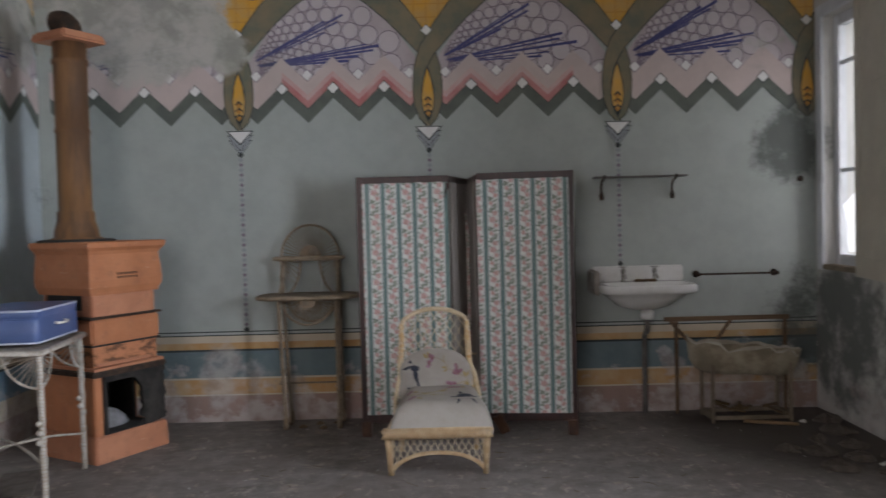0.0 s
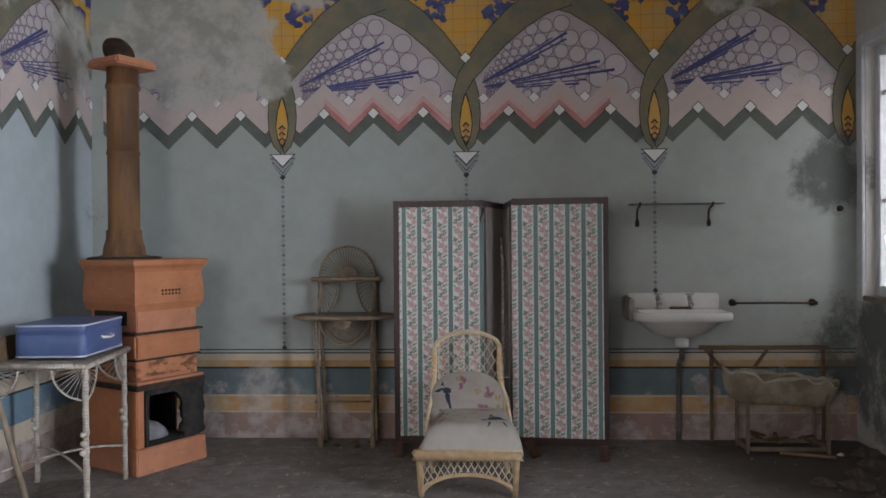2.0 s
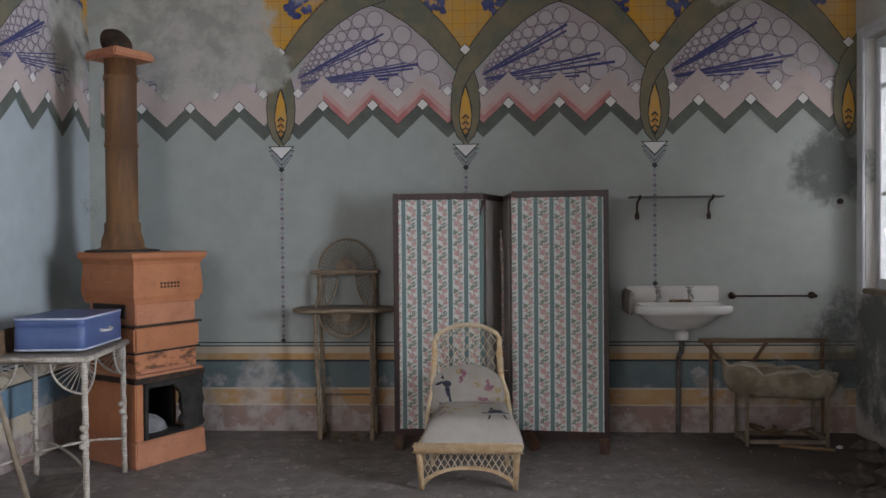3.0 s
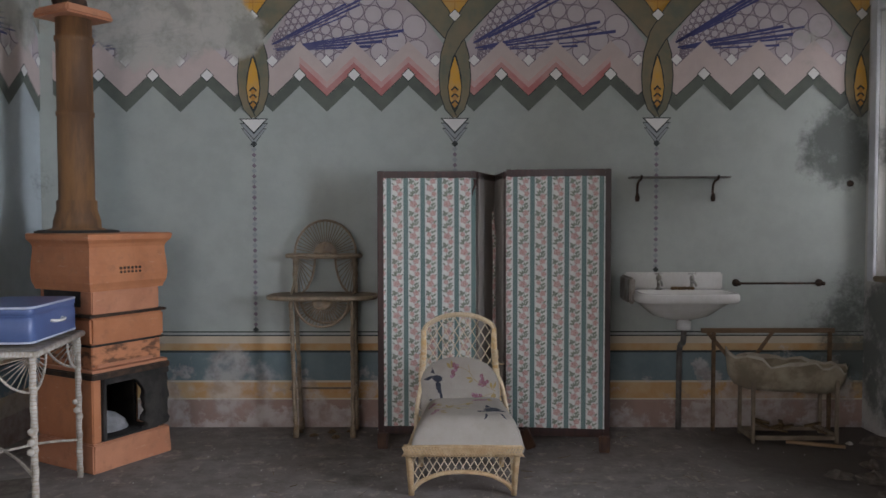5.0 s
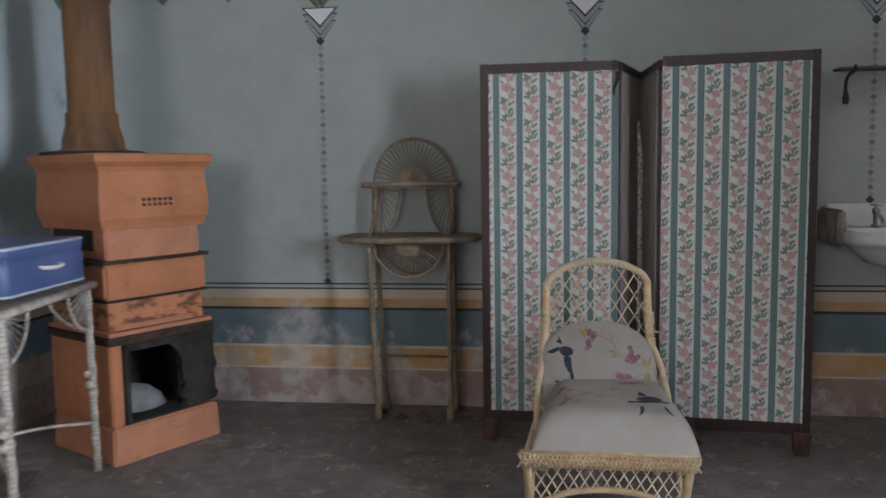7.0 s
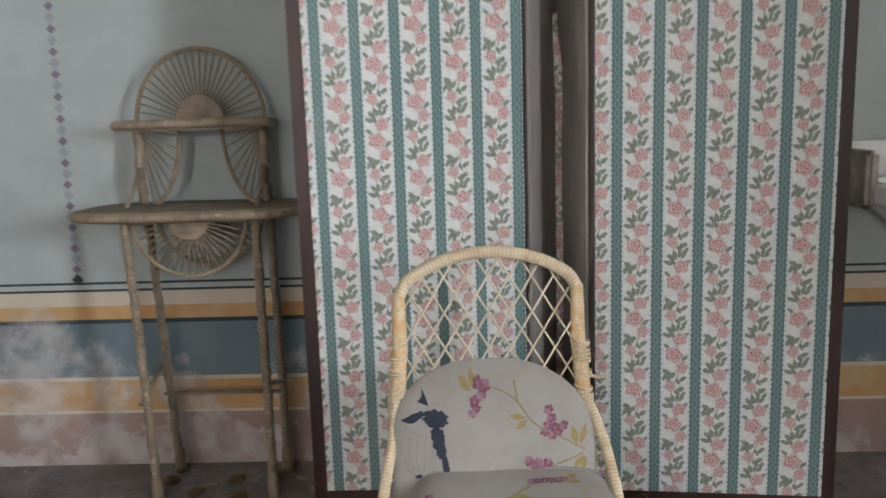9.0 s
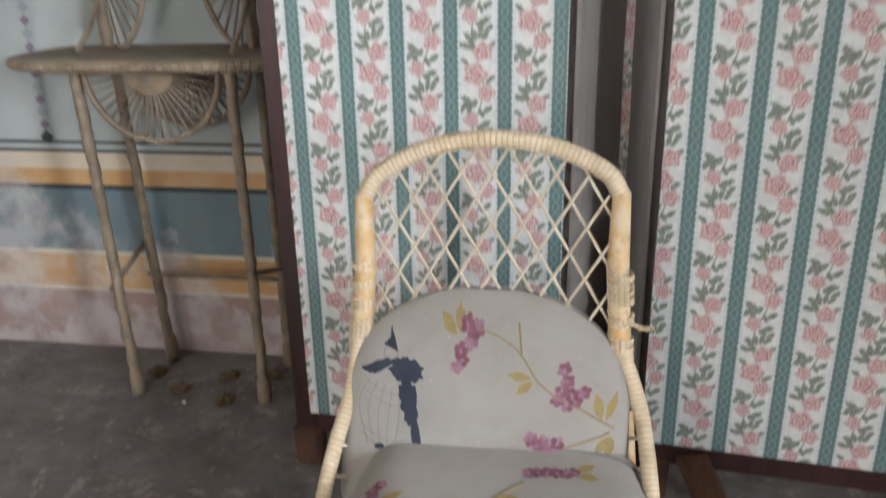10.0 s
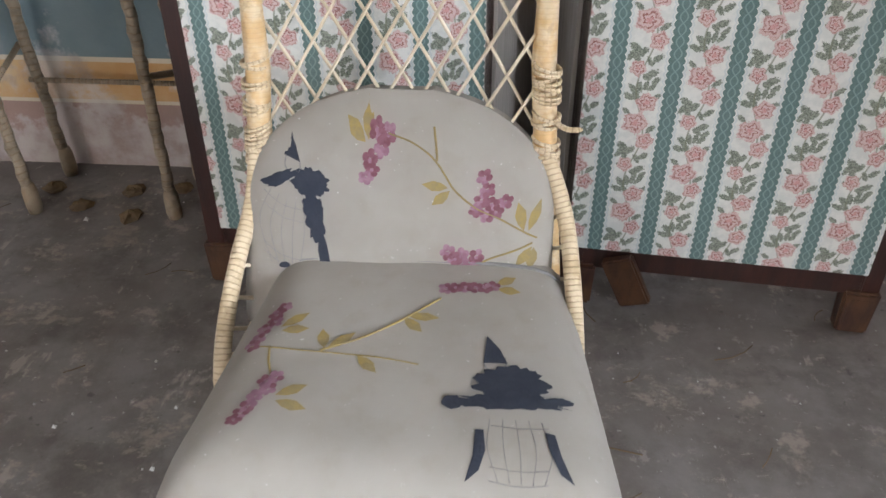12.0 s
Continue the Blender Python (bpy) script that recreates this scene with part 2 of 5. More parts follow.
def cane(name, a, b, bands, groove=0.45):
    k = Nodes(name)
    u = k.uv()
    w = k.m("FRACT", k.m("ADD", k.m("MULTIPLY", u[1], bands), k.m("MULTIPLY", k.noise(9, 2, where=k.local()), 2.2)))
    gap = k.step(k.m("ABSOLUTE", k.m("SUBTRACT", w, 0.5)), 0.30, 0.48)
    f = k.step(k.noise(22, 4, where=k.local()), 0.4, 0.65)
    c = k.mix(f, a, b)
    c = k.mix(k.m("MULTIPLY", gap, groove), c, (0.22, 0.14, 0.07))
    c = k.mix(k.m("MULTIPLY", k.step(k.noise(70, 3, where=k.local()), 0.55, 0.72), 0.4), c, (0.30, 0.20, 0.11))
    k.bump(k.m("SUBTRACT", 1.0, gap), groove * 1.5, 0.003)
    return k.done(c, 0.5)


M["cane"] = cane("pale_wrapped_cane", (0.62, 0.50, 0.34), (0.54, 0.41, 0.25), 125, 0.36)
M["cane_orange"] = cane("honey_wrapped_cane", (0.54, 0.34, 0.15), (0.62, 0.49, 0.32), 150, 0.12)
M["cane_tan"] = cane("tan_braided_cane", (0.46, 0.31, 0.165), (0.55, 0.41, 0.25), 140, 0.5)
M["cane_strip"] = plain("split_cane", (0.66, 0.57, 0.43), (0.54, 0.44, 0.30), 14, 0.55)
M["wicker_old"] = cane("dusty_wicker", (0.24, 0.19, 0.13), (0.16, 0.12, 0.08), 60)
M["wicker_white"] = cane("flaking_white_wicker", (0.43, 0.40, 0.355), (0.27, 0.24, 0.20), 60)


def cushion_cloth():
    k = Nodes("greige_cushion_linen")
    big, mid = k.noise(5, 4, where=k.local()), k.noise(24, 5, where=k.local())
    weave = k.noise(700, 2, where=k.local())
    c = k.mix(k.step(big, 0.35, 0.7), (0.305, 0.277, 0.247), (0.262, 0.236, 0.208))
    c = k.mix(k.m("MULTIPLY", k.step(mid, 0.50, 0.72), 0.25), c, (0.22, 0.19, 0.155))
    c = k.mix(k.m("MULTIPLY", k.step(k.noise(150, 2, where=k.local()), 0.70, 0.78), 0.5), c, (0.6, 0.58, 0.54))
    k.bump(k.m("ADD", k.m("MULTIPLY", weave, 0.3), mid), 0.25, 0.003)
    return k.done(c, 0.9)


M["cushion"] = cushion_cloth()


def rose_chintz():
    """Printed cotton: teal ribbon stripes, scalloped white grounds and climbing roses. UV in metres."""
    k = Nodes("rose_striped_chintz")
    u, v, _ = k.uv()
    wob = k.noise(30, 2, where=k.local())
    a0 = k.m("DIVIDE", u, 0.098)
    col = k.m("FLOOR", a0)
    a = k.m("SUBTRACT", a0, col)
    shift = k.m("FRACT", k.m("MULTIPLY", col, 0.5))
    b = k.m("FRACT", k.m("ADD", k.m("DIVIDE", v, 0.185), shift))
    scallop = k.m("MULTIPLY", k.m("ABSOLUTE", k.m("SINE", k.m("MULTIPLY", v, 250.0))), 0.034)
    edge = k.m("ABSOLUTE", k.m("SUBTRACT", a, 0.5))
    ribbon = k.step(k.m("ADD", edge, scallop), 0.384, 0.394)
    c = k.mix(k.step(k.noise(60, 3, where=k.local()), 0.4, 0.6), (0.64, 0.64, 0.60), (0.57, 0.58, 0.55))
    inset = k.m("ABSOLUTE", k.m("SUBTRACT", k.m("ADD", edge, scallop), 0.352))
    c = k.mix(k.m("MULTIPLY", k.m("SUBTRACT", 1.0, k.step(inset, 0.006, 0.020)), 0.5), c, (0.38, 0.46, 0.50))

    def blob(x, y, rx, ry, turn=0.0, ragged=0.3):
        """Distance field of one printed ellipse, 0 at its heart and 1 on its rim."""
        dx = k.m("MULTIPLY", k.m("SUBTRACT", a, x), 0.098)
        db = k.m("SUBTRACT", k.m("FRACT", k.m("ADD", k.m("SUBTRACT", b, y), 0.5)), 0.5)
        dy = k.m("MULTIPLY", db, 0.185)
        cs, sn = math.cos(turn), math.sin(turn)
        px = k.m("ADD", k.m("MULTIPLY", dx, cs), k.m("MULTIPLY", dy, sn))
        py = k.m("SUBTRACT", k.m("MULTIPLY", dy, cs), k.m("MULTIPLY", dx, sn))
        px, py = k.m("DIVIDE", px, rx), k.m("DIVIDE", py, ry)
        d = k.m("SQRT", k.m("ADD", k.m("MULTIPLY", px, px), k.m("MULTIPLY", py, py)))
        return k.m("ADD", d, k.m("MULTIPLY", k.m("SUBTRACT", k.noise(260, 2, where=k.local()), 0.5), ragged)), px, py

    leaves = None
    for x, y, turn, s in ((0.30, 0.74, 0.9, 1.0), (0.24, 0.68, -0.5, 0.85), (0.40, 0.70, -0.9, 0.95), (0.33, 0.65, 0.2, 0.8), (0.68, 0.65, -0.9, 0.8),
                          (0.56, 0.62, 0.5, 0.7), (0.62, 0.50, -1.1, 0.95), (0.54, 0.46, 0.9, 0.7), (0.70, 0.43, -0.7, 0.75), (0.44, 0.37, 0.2, 0.8),
                          (0.34, 0.345, 0.8, 0.85), (0.55, 0.385, -0.2, 0.75), (0.65, 0.37, -0.7, 0.7), (0.28, 0.27, 1.2, 0.85), (0.40, 0.28, 0.6, 0.8),
                          (0.74, 0.27, -0.9, 0.75), (0.73, 0.95, -0.9, 0.75), (0.70, 0.89, 0.3, 0.6), (0.26, 0.12, 0.9, 0.65), (0.28, 0.53, 0.9, 0.6)):
        d, px, py = blob(x, y, 0.0070 * s, 0.0142 * s, turn, 1.4)
        leaves = d if leaves is None else k.m("MINIMUM", leaves, d)
    lf = k.m("SUBTRACT", 1.0, k.step(leaves, 0.82, 1.06))
    shade = k.step(k.noise(420, 3, where=k.local()), 0.38, 0.62)
    c = k.mix(k.m("MULTIPLY", lf, 0.92), c, k.mix(shade, (0.075, 0.098, 0.072), (0.26, 0.29, 0.225)))
    stem = k.m("ABSOLUTE", k.m("SUBTRACT", a, k.m("ADD", 0.50, k.m("MULTIPLY", k.m("SINE", k.m("ADD", k.m("MULTIPLY", b, 6.283), 2.4)), 0.11))))
    c = k.mix(k.m("MULTIPLY", k.m("SUBTRACT", 1.0, k.step(stem, 0.008, 0.022)), 0.75), c, (0.17, 0.19, 0.13))
    for x, y, s, turn in ((0.60, 0.215, 1.05, 0.4), (0.37, 0.55, 0.85, 2.0), (0.66, 0.815, 0.95, 1.1), (0.45, 0.0, 1.28, 0.0)):
        d, px, py = blob(x, y, 0.0180 * s, 0.0166 * s, turn, 0.65)
        ang = k.m("ARCTAN2", py, px)
        lobed = k.m("ADD", d, k.m("MULTIPLY", k.m("SINE", k.m("ADD", k.m("MULTIPLY", ang, 5.0), 4 * s)), 0.11))
        rose = k.m("SUBTRACT", 1.0, k.step(lobed, 0.86, 1.0))
        swirl = k.m("SINE", k.m("ADD", k.m("MULTIPLY", lobed, 15.0), k.m("ADD", k.m("MULTIPLY", ang, 2.0), k.m("MULTIPLY", wob, 6.0))))
        petal = k.mix(k.step(swirl, 0.1, 0.9), (0.585, 0.43, 0.40), (0.29, 0.115, 0.105))
        rim = k.m("MULTIPLY", k.step(lobed, 0.55, 0.80), 0.5)
        petal = k.mix(rim, petal, k.mix(shade, (0.60, 0.45, 0.425), (0.46, 0.26, 0.245)))
        petal = k.mix(k.m("MULTIPLY", k.m("SUBTRACT", 1.0, k.step(d, 0.10, 0.34)), 0.75), petal, (0.56, 0.27, 0.255))
        c = k.mix(rose, c, petal)
    mid = k.m("SUBTRACT", 0.5, edge)
    loop = k.m("ABSOLUTE", k.m("SUBTRACT", mid, k.m("MULTIPLY", k.m("ABSOLUTE", k.m("SINE", k.m("MULTIPLY", v, 150.0))), 0.062)))
    lace = k.step(loop, 0.004, 0.022)
    teal = k.mix(lace, (0.185, 0.275, 0.265), k.mix(shade, (0.093, 0.158, 0.150), (0.12, 0.186, 0.176)))
    c = k.mix(ribbon, c, teal)
    c = k.mix(k.m("MULTIPLY", k.step(k.noise(2.2, 5, where=k.local()), 0.5, 0.8), 0.25), c, (0.42, 0.37, 0.30))
    k.bump(k.m("ADD", k.m("MULTIPLY", wob, 1.0), k.m("MULTIPLY", k.noise(600, 2, where=k.local()), 0.15)), 0.25, 0.004)
    return k.done(c, 0.85)


M["chintz"] = rose_chintz()


def floor_mat():
    k = Nodes("dusty_worn_concrete")
    big, mid, fine = k.noise(1.6, 6), k.noise(9, 7, 0.65), k.noise(170, 2)
    c = k.mix(k.step(mid, 0.35, 0.65), (0.135, 0.118, 0.108), (0.20, 0.182, 0.17))
    c = k.mix(k.m("MULTIPLY", k.step(big, 0.45, 0.62), 0.6), c, (0.13, 0.105, 0.092))
    scuff = k.m("MULTIPLY", k.step(k.noise(8, 6, 0.72), 0.57, 0.66), 0.6)
    c = k.mix(scuff, c, (0.36, 0.31, 0.26))
    c = k.mix(k.m("MULTIPLY", k.step(k.noise(21, 6, 0.75), 0.58, 0.68), 0.45), c, (0.36, 0.33, 0.30))
    c = k.mix(k.m("MULTIPLY", k.step(k.noise(45, 3), 0.68, 0.75), 0.8), c, (0.42, 0.40, 0.38))
    c = k.mix(k.m("MULTIPLY", k.step(k.noise(26, 4), 0.64, 0.72), 0.6), c, (0.05, 0.043, 0.038))
    c = k.mix(k.m("MULTIPLY", k.step(k.noise(5, 7, 0.7), 0.52, 0.66), 0.5), c, (0.075, 0.06, 0.053))
    c = k.mix(k.m("MULTIPLY", k.step(k.noise(16, 7, 0.8, stretch=(1, 2.5, 1)), 0.60, 0.66), 0.5), c, (0.38, 0.33, 0.28))
    worn = k.m("MULTIPLY", k.step(k.noise(3.4, 8, 0.74, stretch=(1.0, 1.6, 1)), 0.585, 0.625), k.step(k.noise(24, 5, 0.7), 0.36, 0.6))
    c = k.mix(k.m("MULTIPLY", worn, 0.6), c, (0.31, 0.265, 0.215))
    streak = k.m("MULTIPLY", k.step(k.noise(5.5, 6, 0.62, stretch=(2.6, 0.8, 1)), 0.60, 0.64), k.step(k.noise(30, 4), 0.42, 0.56))
    c = k.mix(k.m("MULTIPLY", streak, 0.55), c, (0.36, 0.32, 0.275))
    c = k.mix(k.m("MULTIPLY", k.step(k.noise(75, 2), 0.72, 0.77), 0.8), c, (0.48, 0.46, 0.43))
    dirt = k.near(2.35, 5.4, 0, 0.4, 1.35)
    c = k.mix(k.m("MULTIPLY", k.step(k.m("ADD", k.m("MULTIPLY", dirt, 0.5), k.m("MULTIPLY", mid, 0.5)), 0.4, 0.7), 0.9), c, (0.05, 0.038, 0.030))
    k.bump(k.m("ADD", mid, k.m("MULTIPLY", fine, 0.2)), 0.3, 0.006)
    return k.done(c, k.m("SUBTRACT", 0.85, k.m("MULTIPLY", big, 0.3)))


M["floor"] = floor_mat()
glass = Nodes("window_glass")
glass.b.inputs["Transmission Weight"].default_value = 1.0
M["glass"] = glass.done((0.95, 0.97, 0.98), 0.02)
glow = Nodes("overcast_distance")
gz = glow.split(glow.place())[2]
gc = glow.mix(glow.step(gz, 0.2, 1.4), (0.35, 0.42, 0.38), (0.9, 0.95, 1.0))
glow.put(glow.b.inputs["Emission Color"], gc)
glow.b.inputs["Emission Strength"].default_value = 7.0
M["glow"] = glow.done((0, 0, 0), 1.0)


# ---- building helpers ----
class Geo:
    """Collects shapes into one mesh."""

    def __init__(self):
        self.v, self.f, self.uv, self.mi, self.sm = [], [], [], [], []

    def add(self, verts, faces, uvs=None, mi=0, smooth=False):
        o = len(self.v)
        self.v += [tuple(p) for p in verts]
        self.uv += uvs or [(0, 0)] * len(verts)
        self.f += [tuple(i + o for i in f) for f in faces]
        self.mi += [mi] * len(faces)
        self.sm += [smooth] * len(faces)
        return self

    def box(self, x0, x1, y0, y1, z0, z1, bevel=0.004, mi=0, m=None, taper=0.0):
        bm = bmesh.new()
        bmesh.ops.create_cube(bm, size=1)
        for p in bm.verts:
            k = 1 + (taper if p.co.z > 0 else 0)
            p.co = Vector(((x0 + x1) / 2 + p.co.x * (x1 - x0) * k, (y0 + y1) / 2 + p.co.y * (y1 - y0) * k, (z0 + z1) / 2 + p.co.z * (z1 - z0)))
        if bevel:
            bmesh.ops.bevel(bm, geom=bm.edges[:], offset=bevel, segments=2, affect="EDGES")
        if m is not None:
            bm.transform(m)
        bm.verts.index_update()
        self.add([p.co.copy() for p in bm.verts], [[p.index for p in f.verts] for f in bm.faces], mi=mi)
        bm.free()
        return self

    def tube(self, pts, r, sides=8, mi=0, closed=False):
        pts = [Vector(p) for p in pts]
        n, rs = len(pts), r if isinstance(r, (list, tuple)) else [r] * len(pts)
        verts, uvs, faces, length, side = [], [], [], 0.0, None
        for i, p in enumerate(pts):
            d = (pts[(i + 1) % n] - pts[i - 1]) if closed else (pts[min(i + 1, n - 1)] - pts[max(i - 1, 0)])
            d = d.normalized() if d.length > 1e-9 else Vector((0, 0, 1))
            if side is None:
                side = d.orthogonal().normalized()
            side = (side - d * side.dot(d))
            side = side.normalized() if side.length > 1e-6 else d.orthogonal().normalized()
            up = d.cross(side)
            if i:
                length += (p - pts[i - 1]).length
            for j in range(sides):
                t = 2 * math.pi * j / sides
                verts.append(p + (side * math.cos(t) + up * math.sin(t)) * rs[i])
                uvs.append((j / sides, length))
        for i in range(n if closed else n - 1):
            for j in range(sides):
                k = (i + 1) % n
                faces.append((i * sides + j, i * sides + (j + 1) % sides, k * sides + (j + 1) % sides, k * sides + j))
        if not closed:
            faces += [tuple(range(sides))[::-1], tuple(range((n - 1) * sides, n * sides))]
        return self.add(verts, faces, uvs, mi, True)

    def lathe(self, cx, cy, profile, sides=20, mi=0, squash=1.0):
        verts = [(cx + r * math.cos(2 * math.pi * j / sides), cy + squash * r * math.sin(2 * math.pi * j / sides), z) for r, z in profile for j in range(sides)]
        faces = [(i * sides + j, i * sides + (j + 1) % sides, (i + 1) * sides + (j + 1) % sides, (i + 1) * sides + j) for i in range(len(profile) - 1) for j in range(sides)]
        faces += [tuple(range(sides))[::-1], tuple(range((len(profile) - 1) * sides, len(profile) * sides))]
        return self.add(verts, faces, None, mi, True)

    def grid(self, rows, mi=0, smooth=True, wrap=False, uvs=None):
        w = len(rows[0])
        faces = [(i * w + j, i * w + (j + 1) % w, (i + 1) * w + (j + 1) % w, (i + 1) * w + j) for i in range(len(rows) - 1) for j in range(w if wrap else w - 1)]
        return self.add([p for row in rows for p in row], faces, uvs, mi, smooth)

    def make(self, name, mats, parent=None):
        me = bpy.data.meshes.new(name)
        me.from_pydata(self.v, [], self.f)
        layer = me.uv_layers.new(name="UVMap")
        idx = np.zeros(len(me.loops), dtype=np.int32)
        me.loops.foreach_get("vertex_index", idx)
        layer.data.foreach_set("uv", np.array(self.uv, dtype=np.float32)[idx].ravel())
        me.polygons.foreach_set("material_index", self.mi)
        me.polygons.foreach_set("use_smooth", self.sm)
        for m in mats if isinstance(mats, (list, tuple)) else [mats]:
            me.materials.append(m)
        me.update()
        ob = new(name, me)
        if parent:
            ob.parent = parent
        return ob


def empty(name, m, label, category, group=""):
    ob = new(name)
    ob.matrix_world = m
    ob.empty_display_size = 0.1
    return tagged(ob, label, category, group)


def curve(pts, n=8):
    """A smooth line through points (Catmull-Rom)."""
    p = [Vector(q) for q in pts]
    p = [p[0] * 2 - p[1]] + p + [p[-1] * 2 - p[-2]]
    out = []
    for i in range(1, len(p) - 2):
        a, b, c, d = p[i - 1:i + 3]
        for j in range(n):
            t = j / n
            out.append(0.5 * (2 * b + (c - a) * t + (2 * a - 5 * b + 4 * c - d) * t * t + (3 * b - a - 3 * c + d) * t ** 3))
    return out + [p[-2]]


# ---- structure ----
XL, XR, YB, YF, H = -2.60, 2.68, -1.5, 5.942, 3.7
fl = Geo()
n = 60
fl.grid([[(XL - 0.4 + (XR - XL + 0.8) * i / n, YB - 0.4 + (YF - YB + 0.8) * j / n, 0.004 * noise.noise((i * 0.4, j * 0.4, 0))) for i in range(n + 1)] for j in range(n + 1)])
tagged(fl.make("floor", M["floor"]), "dusty grey concrete floor with pale scuffs and dirt", "floor", kind="structure")
tagged(Geo().box(XL - 0.4, XR + 0.4, YB - 0.4, YF + 0.4, H, H + 0.15, 0).make("ceiling", M["ceiling"]), "unseen plain plaster ceiling, darkened to cut bounced light", "ceiling", kind="structure")
tagged(Geo().box(XL - 0.35, XR + 0.4, YF, YF + 0.35, -0.1, H, 0).make("wall_north", M["wall"]), "grey-green painted plaster wall with damp stains", "wall", kind="structure")
tagged(Geo().box(XL - 0.35, XL, YB, YF, -0.1, H, 0).make("wall_west", M["side"]), "bluish painted plaster wall, tinted paler and bluer for cool daylight", "wall", kind="structure")


def pierced(name, axis, at, thick, lo, hi, holes, mat, label):
    """A wall along one axis with openings (a0, a1, z0, z1)."""
    g = Geo()

    def slab(a0, a1, z0, z1):
        if axis == "x":
            g.box(at, at + thick, a0, a1, z0, z1, 0)
        else:
            g.box(a0, a1, at, at + thick, z0, z1, 0)
    pos = lo
    for a0, a1, z0, z1 in holes:
        slab(pos, a0, -0.1, H), slab(a0, a1, -0.1, z0), slab(a0, a1, z1, H)
        pos = a1
    slab(pos, hi, -0.1, H)
    return tagged(g.make(name, mat), label, "wall", kind="structure")


pierced("wall_east", "x", XR, 0.35, YB, YF, [(1.9, 3.2, 0.98, 2.62), (5.22, 5.80, 0.98, 2.62)], M["bare"], "stained limewashed wall with deep window reveals")
# the opening in the south wall is assumed, to let light in
pierced("wall_south", "y", YB - 0.35, 0.35, XL - 0.35, XR + 0.4, [(-2.2, -0.6, 0.75, 2.75)], M["bare"], "plain limewashed wall with an added wide window")


def window(name, m, w, h, bars, label, depth=0.19):
    """A casement: frame, glazing bars, sill and glass. Local x along the wall, y outwards."""
    root = tagged(empty(name, m, label, "window"), kind="structure")
    f = Geo()
    for x0, x1, z0, z1 in ((0, 0.06, 0, h), (w - 0.06, w, 0, h), (0.06, w - 0.06, 0, 0.07), (0.06, w - 0.06, h - 0.07, h), (w / 2 - 0.03, w / 2 + 0.03, 0.07, h - 0.07)):
        f.box(x0, x1, 0, 0.06, z0, z1, 0.006)
    for z in bars:
        f.box(0.06, w / 2 - 0.03, 0.015, 0.045, z - 0.012, z + 0.012, 0.003).box(w / 2 + 0.03, w - 0.06, 0.015, 0.045, z - 0.012, z + 0.012, 0.003)
    f.make("frame", M["frame_white"], root)
    Geo().box(0.0, w, -depth, 0.0, -0.03, 0.004, 0.006).make("sill", M["dusty_wood"], root)
    for x0, x1 in ((0.06, w / 2 - 0.03), (w / 2 + 0.03, w - 0.06)):
        pane = Geo().box(x0, x1, 0.028, 0.032, 0.07, h - 0.07, 0).make("pane", M["glass"], root)
        pane.visible_shadow = False


window("window_1", pose(XR + 0.06, 5.80, 0.985, 0, 0, -90), 0.58, 1.63, (0.62, 1.32), "white-painted casement window beside an open shutter", 0.085)
window("window_2", pose(XR + 0.2, 3.2, 0.985, 0, 0, -90), 1.3, 1.63, (0.62, 1.32), "white-painted casement window in a deep reveal")
# unseen window, added round the south lamp
window("window_3", pose(-0.6, YB - 0.2, 0.755, 0, 0, 180), 1.6, 1.99, (0.7, 1.4), "unseen wide white-painted casement window, added to admit light")
for place in ((9.0, 3.5, 90), (-1.4, -9.0, 0)):
    g = Geo().add([(-14, 0, -3), (14, 0, -3), (14, 0, 12), (-14, 0, 12)], [(0, 1, 2, 3)])
    ob = tagged(g.make("backdrop", M["glow"]), "bright overcast sky beyond the windows", "sky", kind="structure")
    ob.matrix_world = pose(place[0], place[1], 0, 0, 0, place[2])


# window trim and open shutter
g = Geo()
g.box(XR - 0.022, XR - 0.001, 5.80, 5.88, 0.95, 2.70, 0.005).box(XR - 0.022, XR - 0.001, 5.16, 5.80, 2.62, 2.70, 0.005)
tagged(g.make("trim", M["frame_white"]), "grey-white wooden window surround", "trim", kind="structure")
def shutter(m, label):
    """A panelled leaf: frame and three panels."""
    sh = empty("shutter", m, label, "shutter", "window shutters")
    g = Geo()
    for x0, x1, z0, z1 in ((0, 0.09, 0, 1.78), (0.53, 0.62, 0, 1.78), (0.09, 0.53, 0, 0.12), (0.09, 0.53, 0.55, 0.66), (0.09, 0.53, 1.12, 1.23), (0.09, 0.53, 1.66, 1.78)):
        g.box(x0, x1, -0.03, 0, z0, z1, 0.004)
    g.make("frame", M["shutter"], sh)
    for z0, z1 in ((0.12, 0.55), (0.66, 1.12), (1.23, 1.66)):
        Geo().box(0.085, 0.535, -0.024, -0.008, z0 - 0.005, z1 + 0.005, 0.003).make("panel", M["shutter"], sh)


shutter(pose(XR - 0.03, 5.30, 0.94, 0, 0, -98), "cream-painted wooden shutter folded open on the wall")
# unseen leaf, added to keep the side daylight off the north wall
shutter(pose(XR - 0.005, 3.26, 0.94, 0, 0, 180), "unseen cream-painted shutter leaf added to shade the north wall")

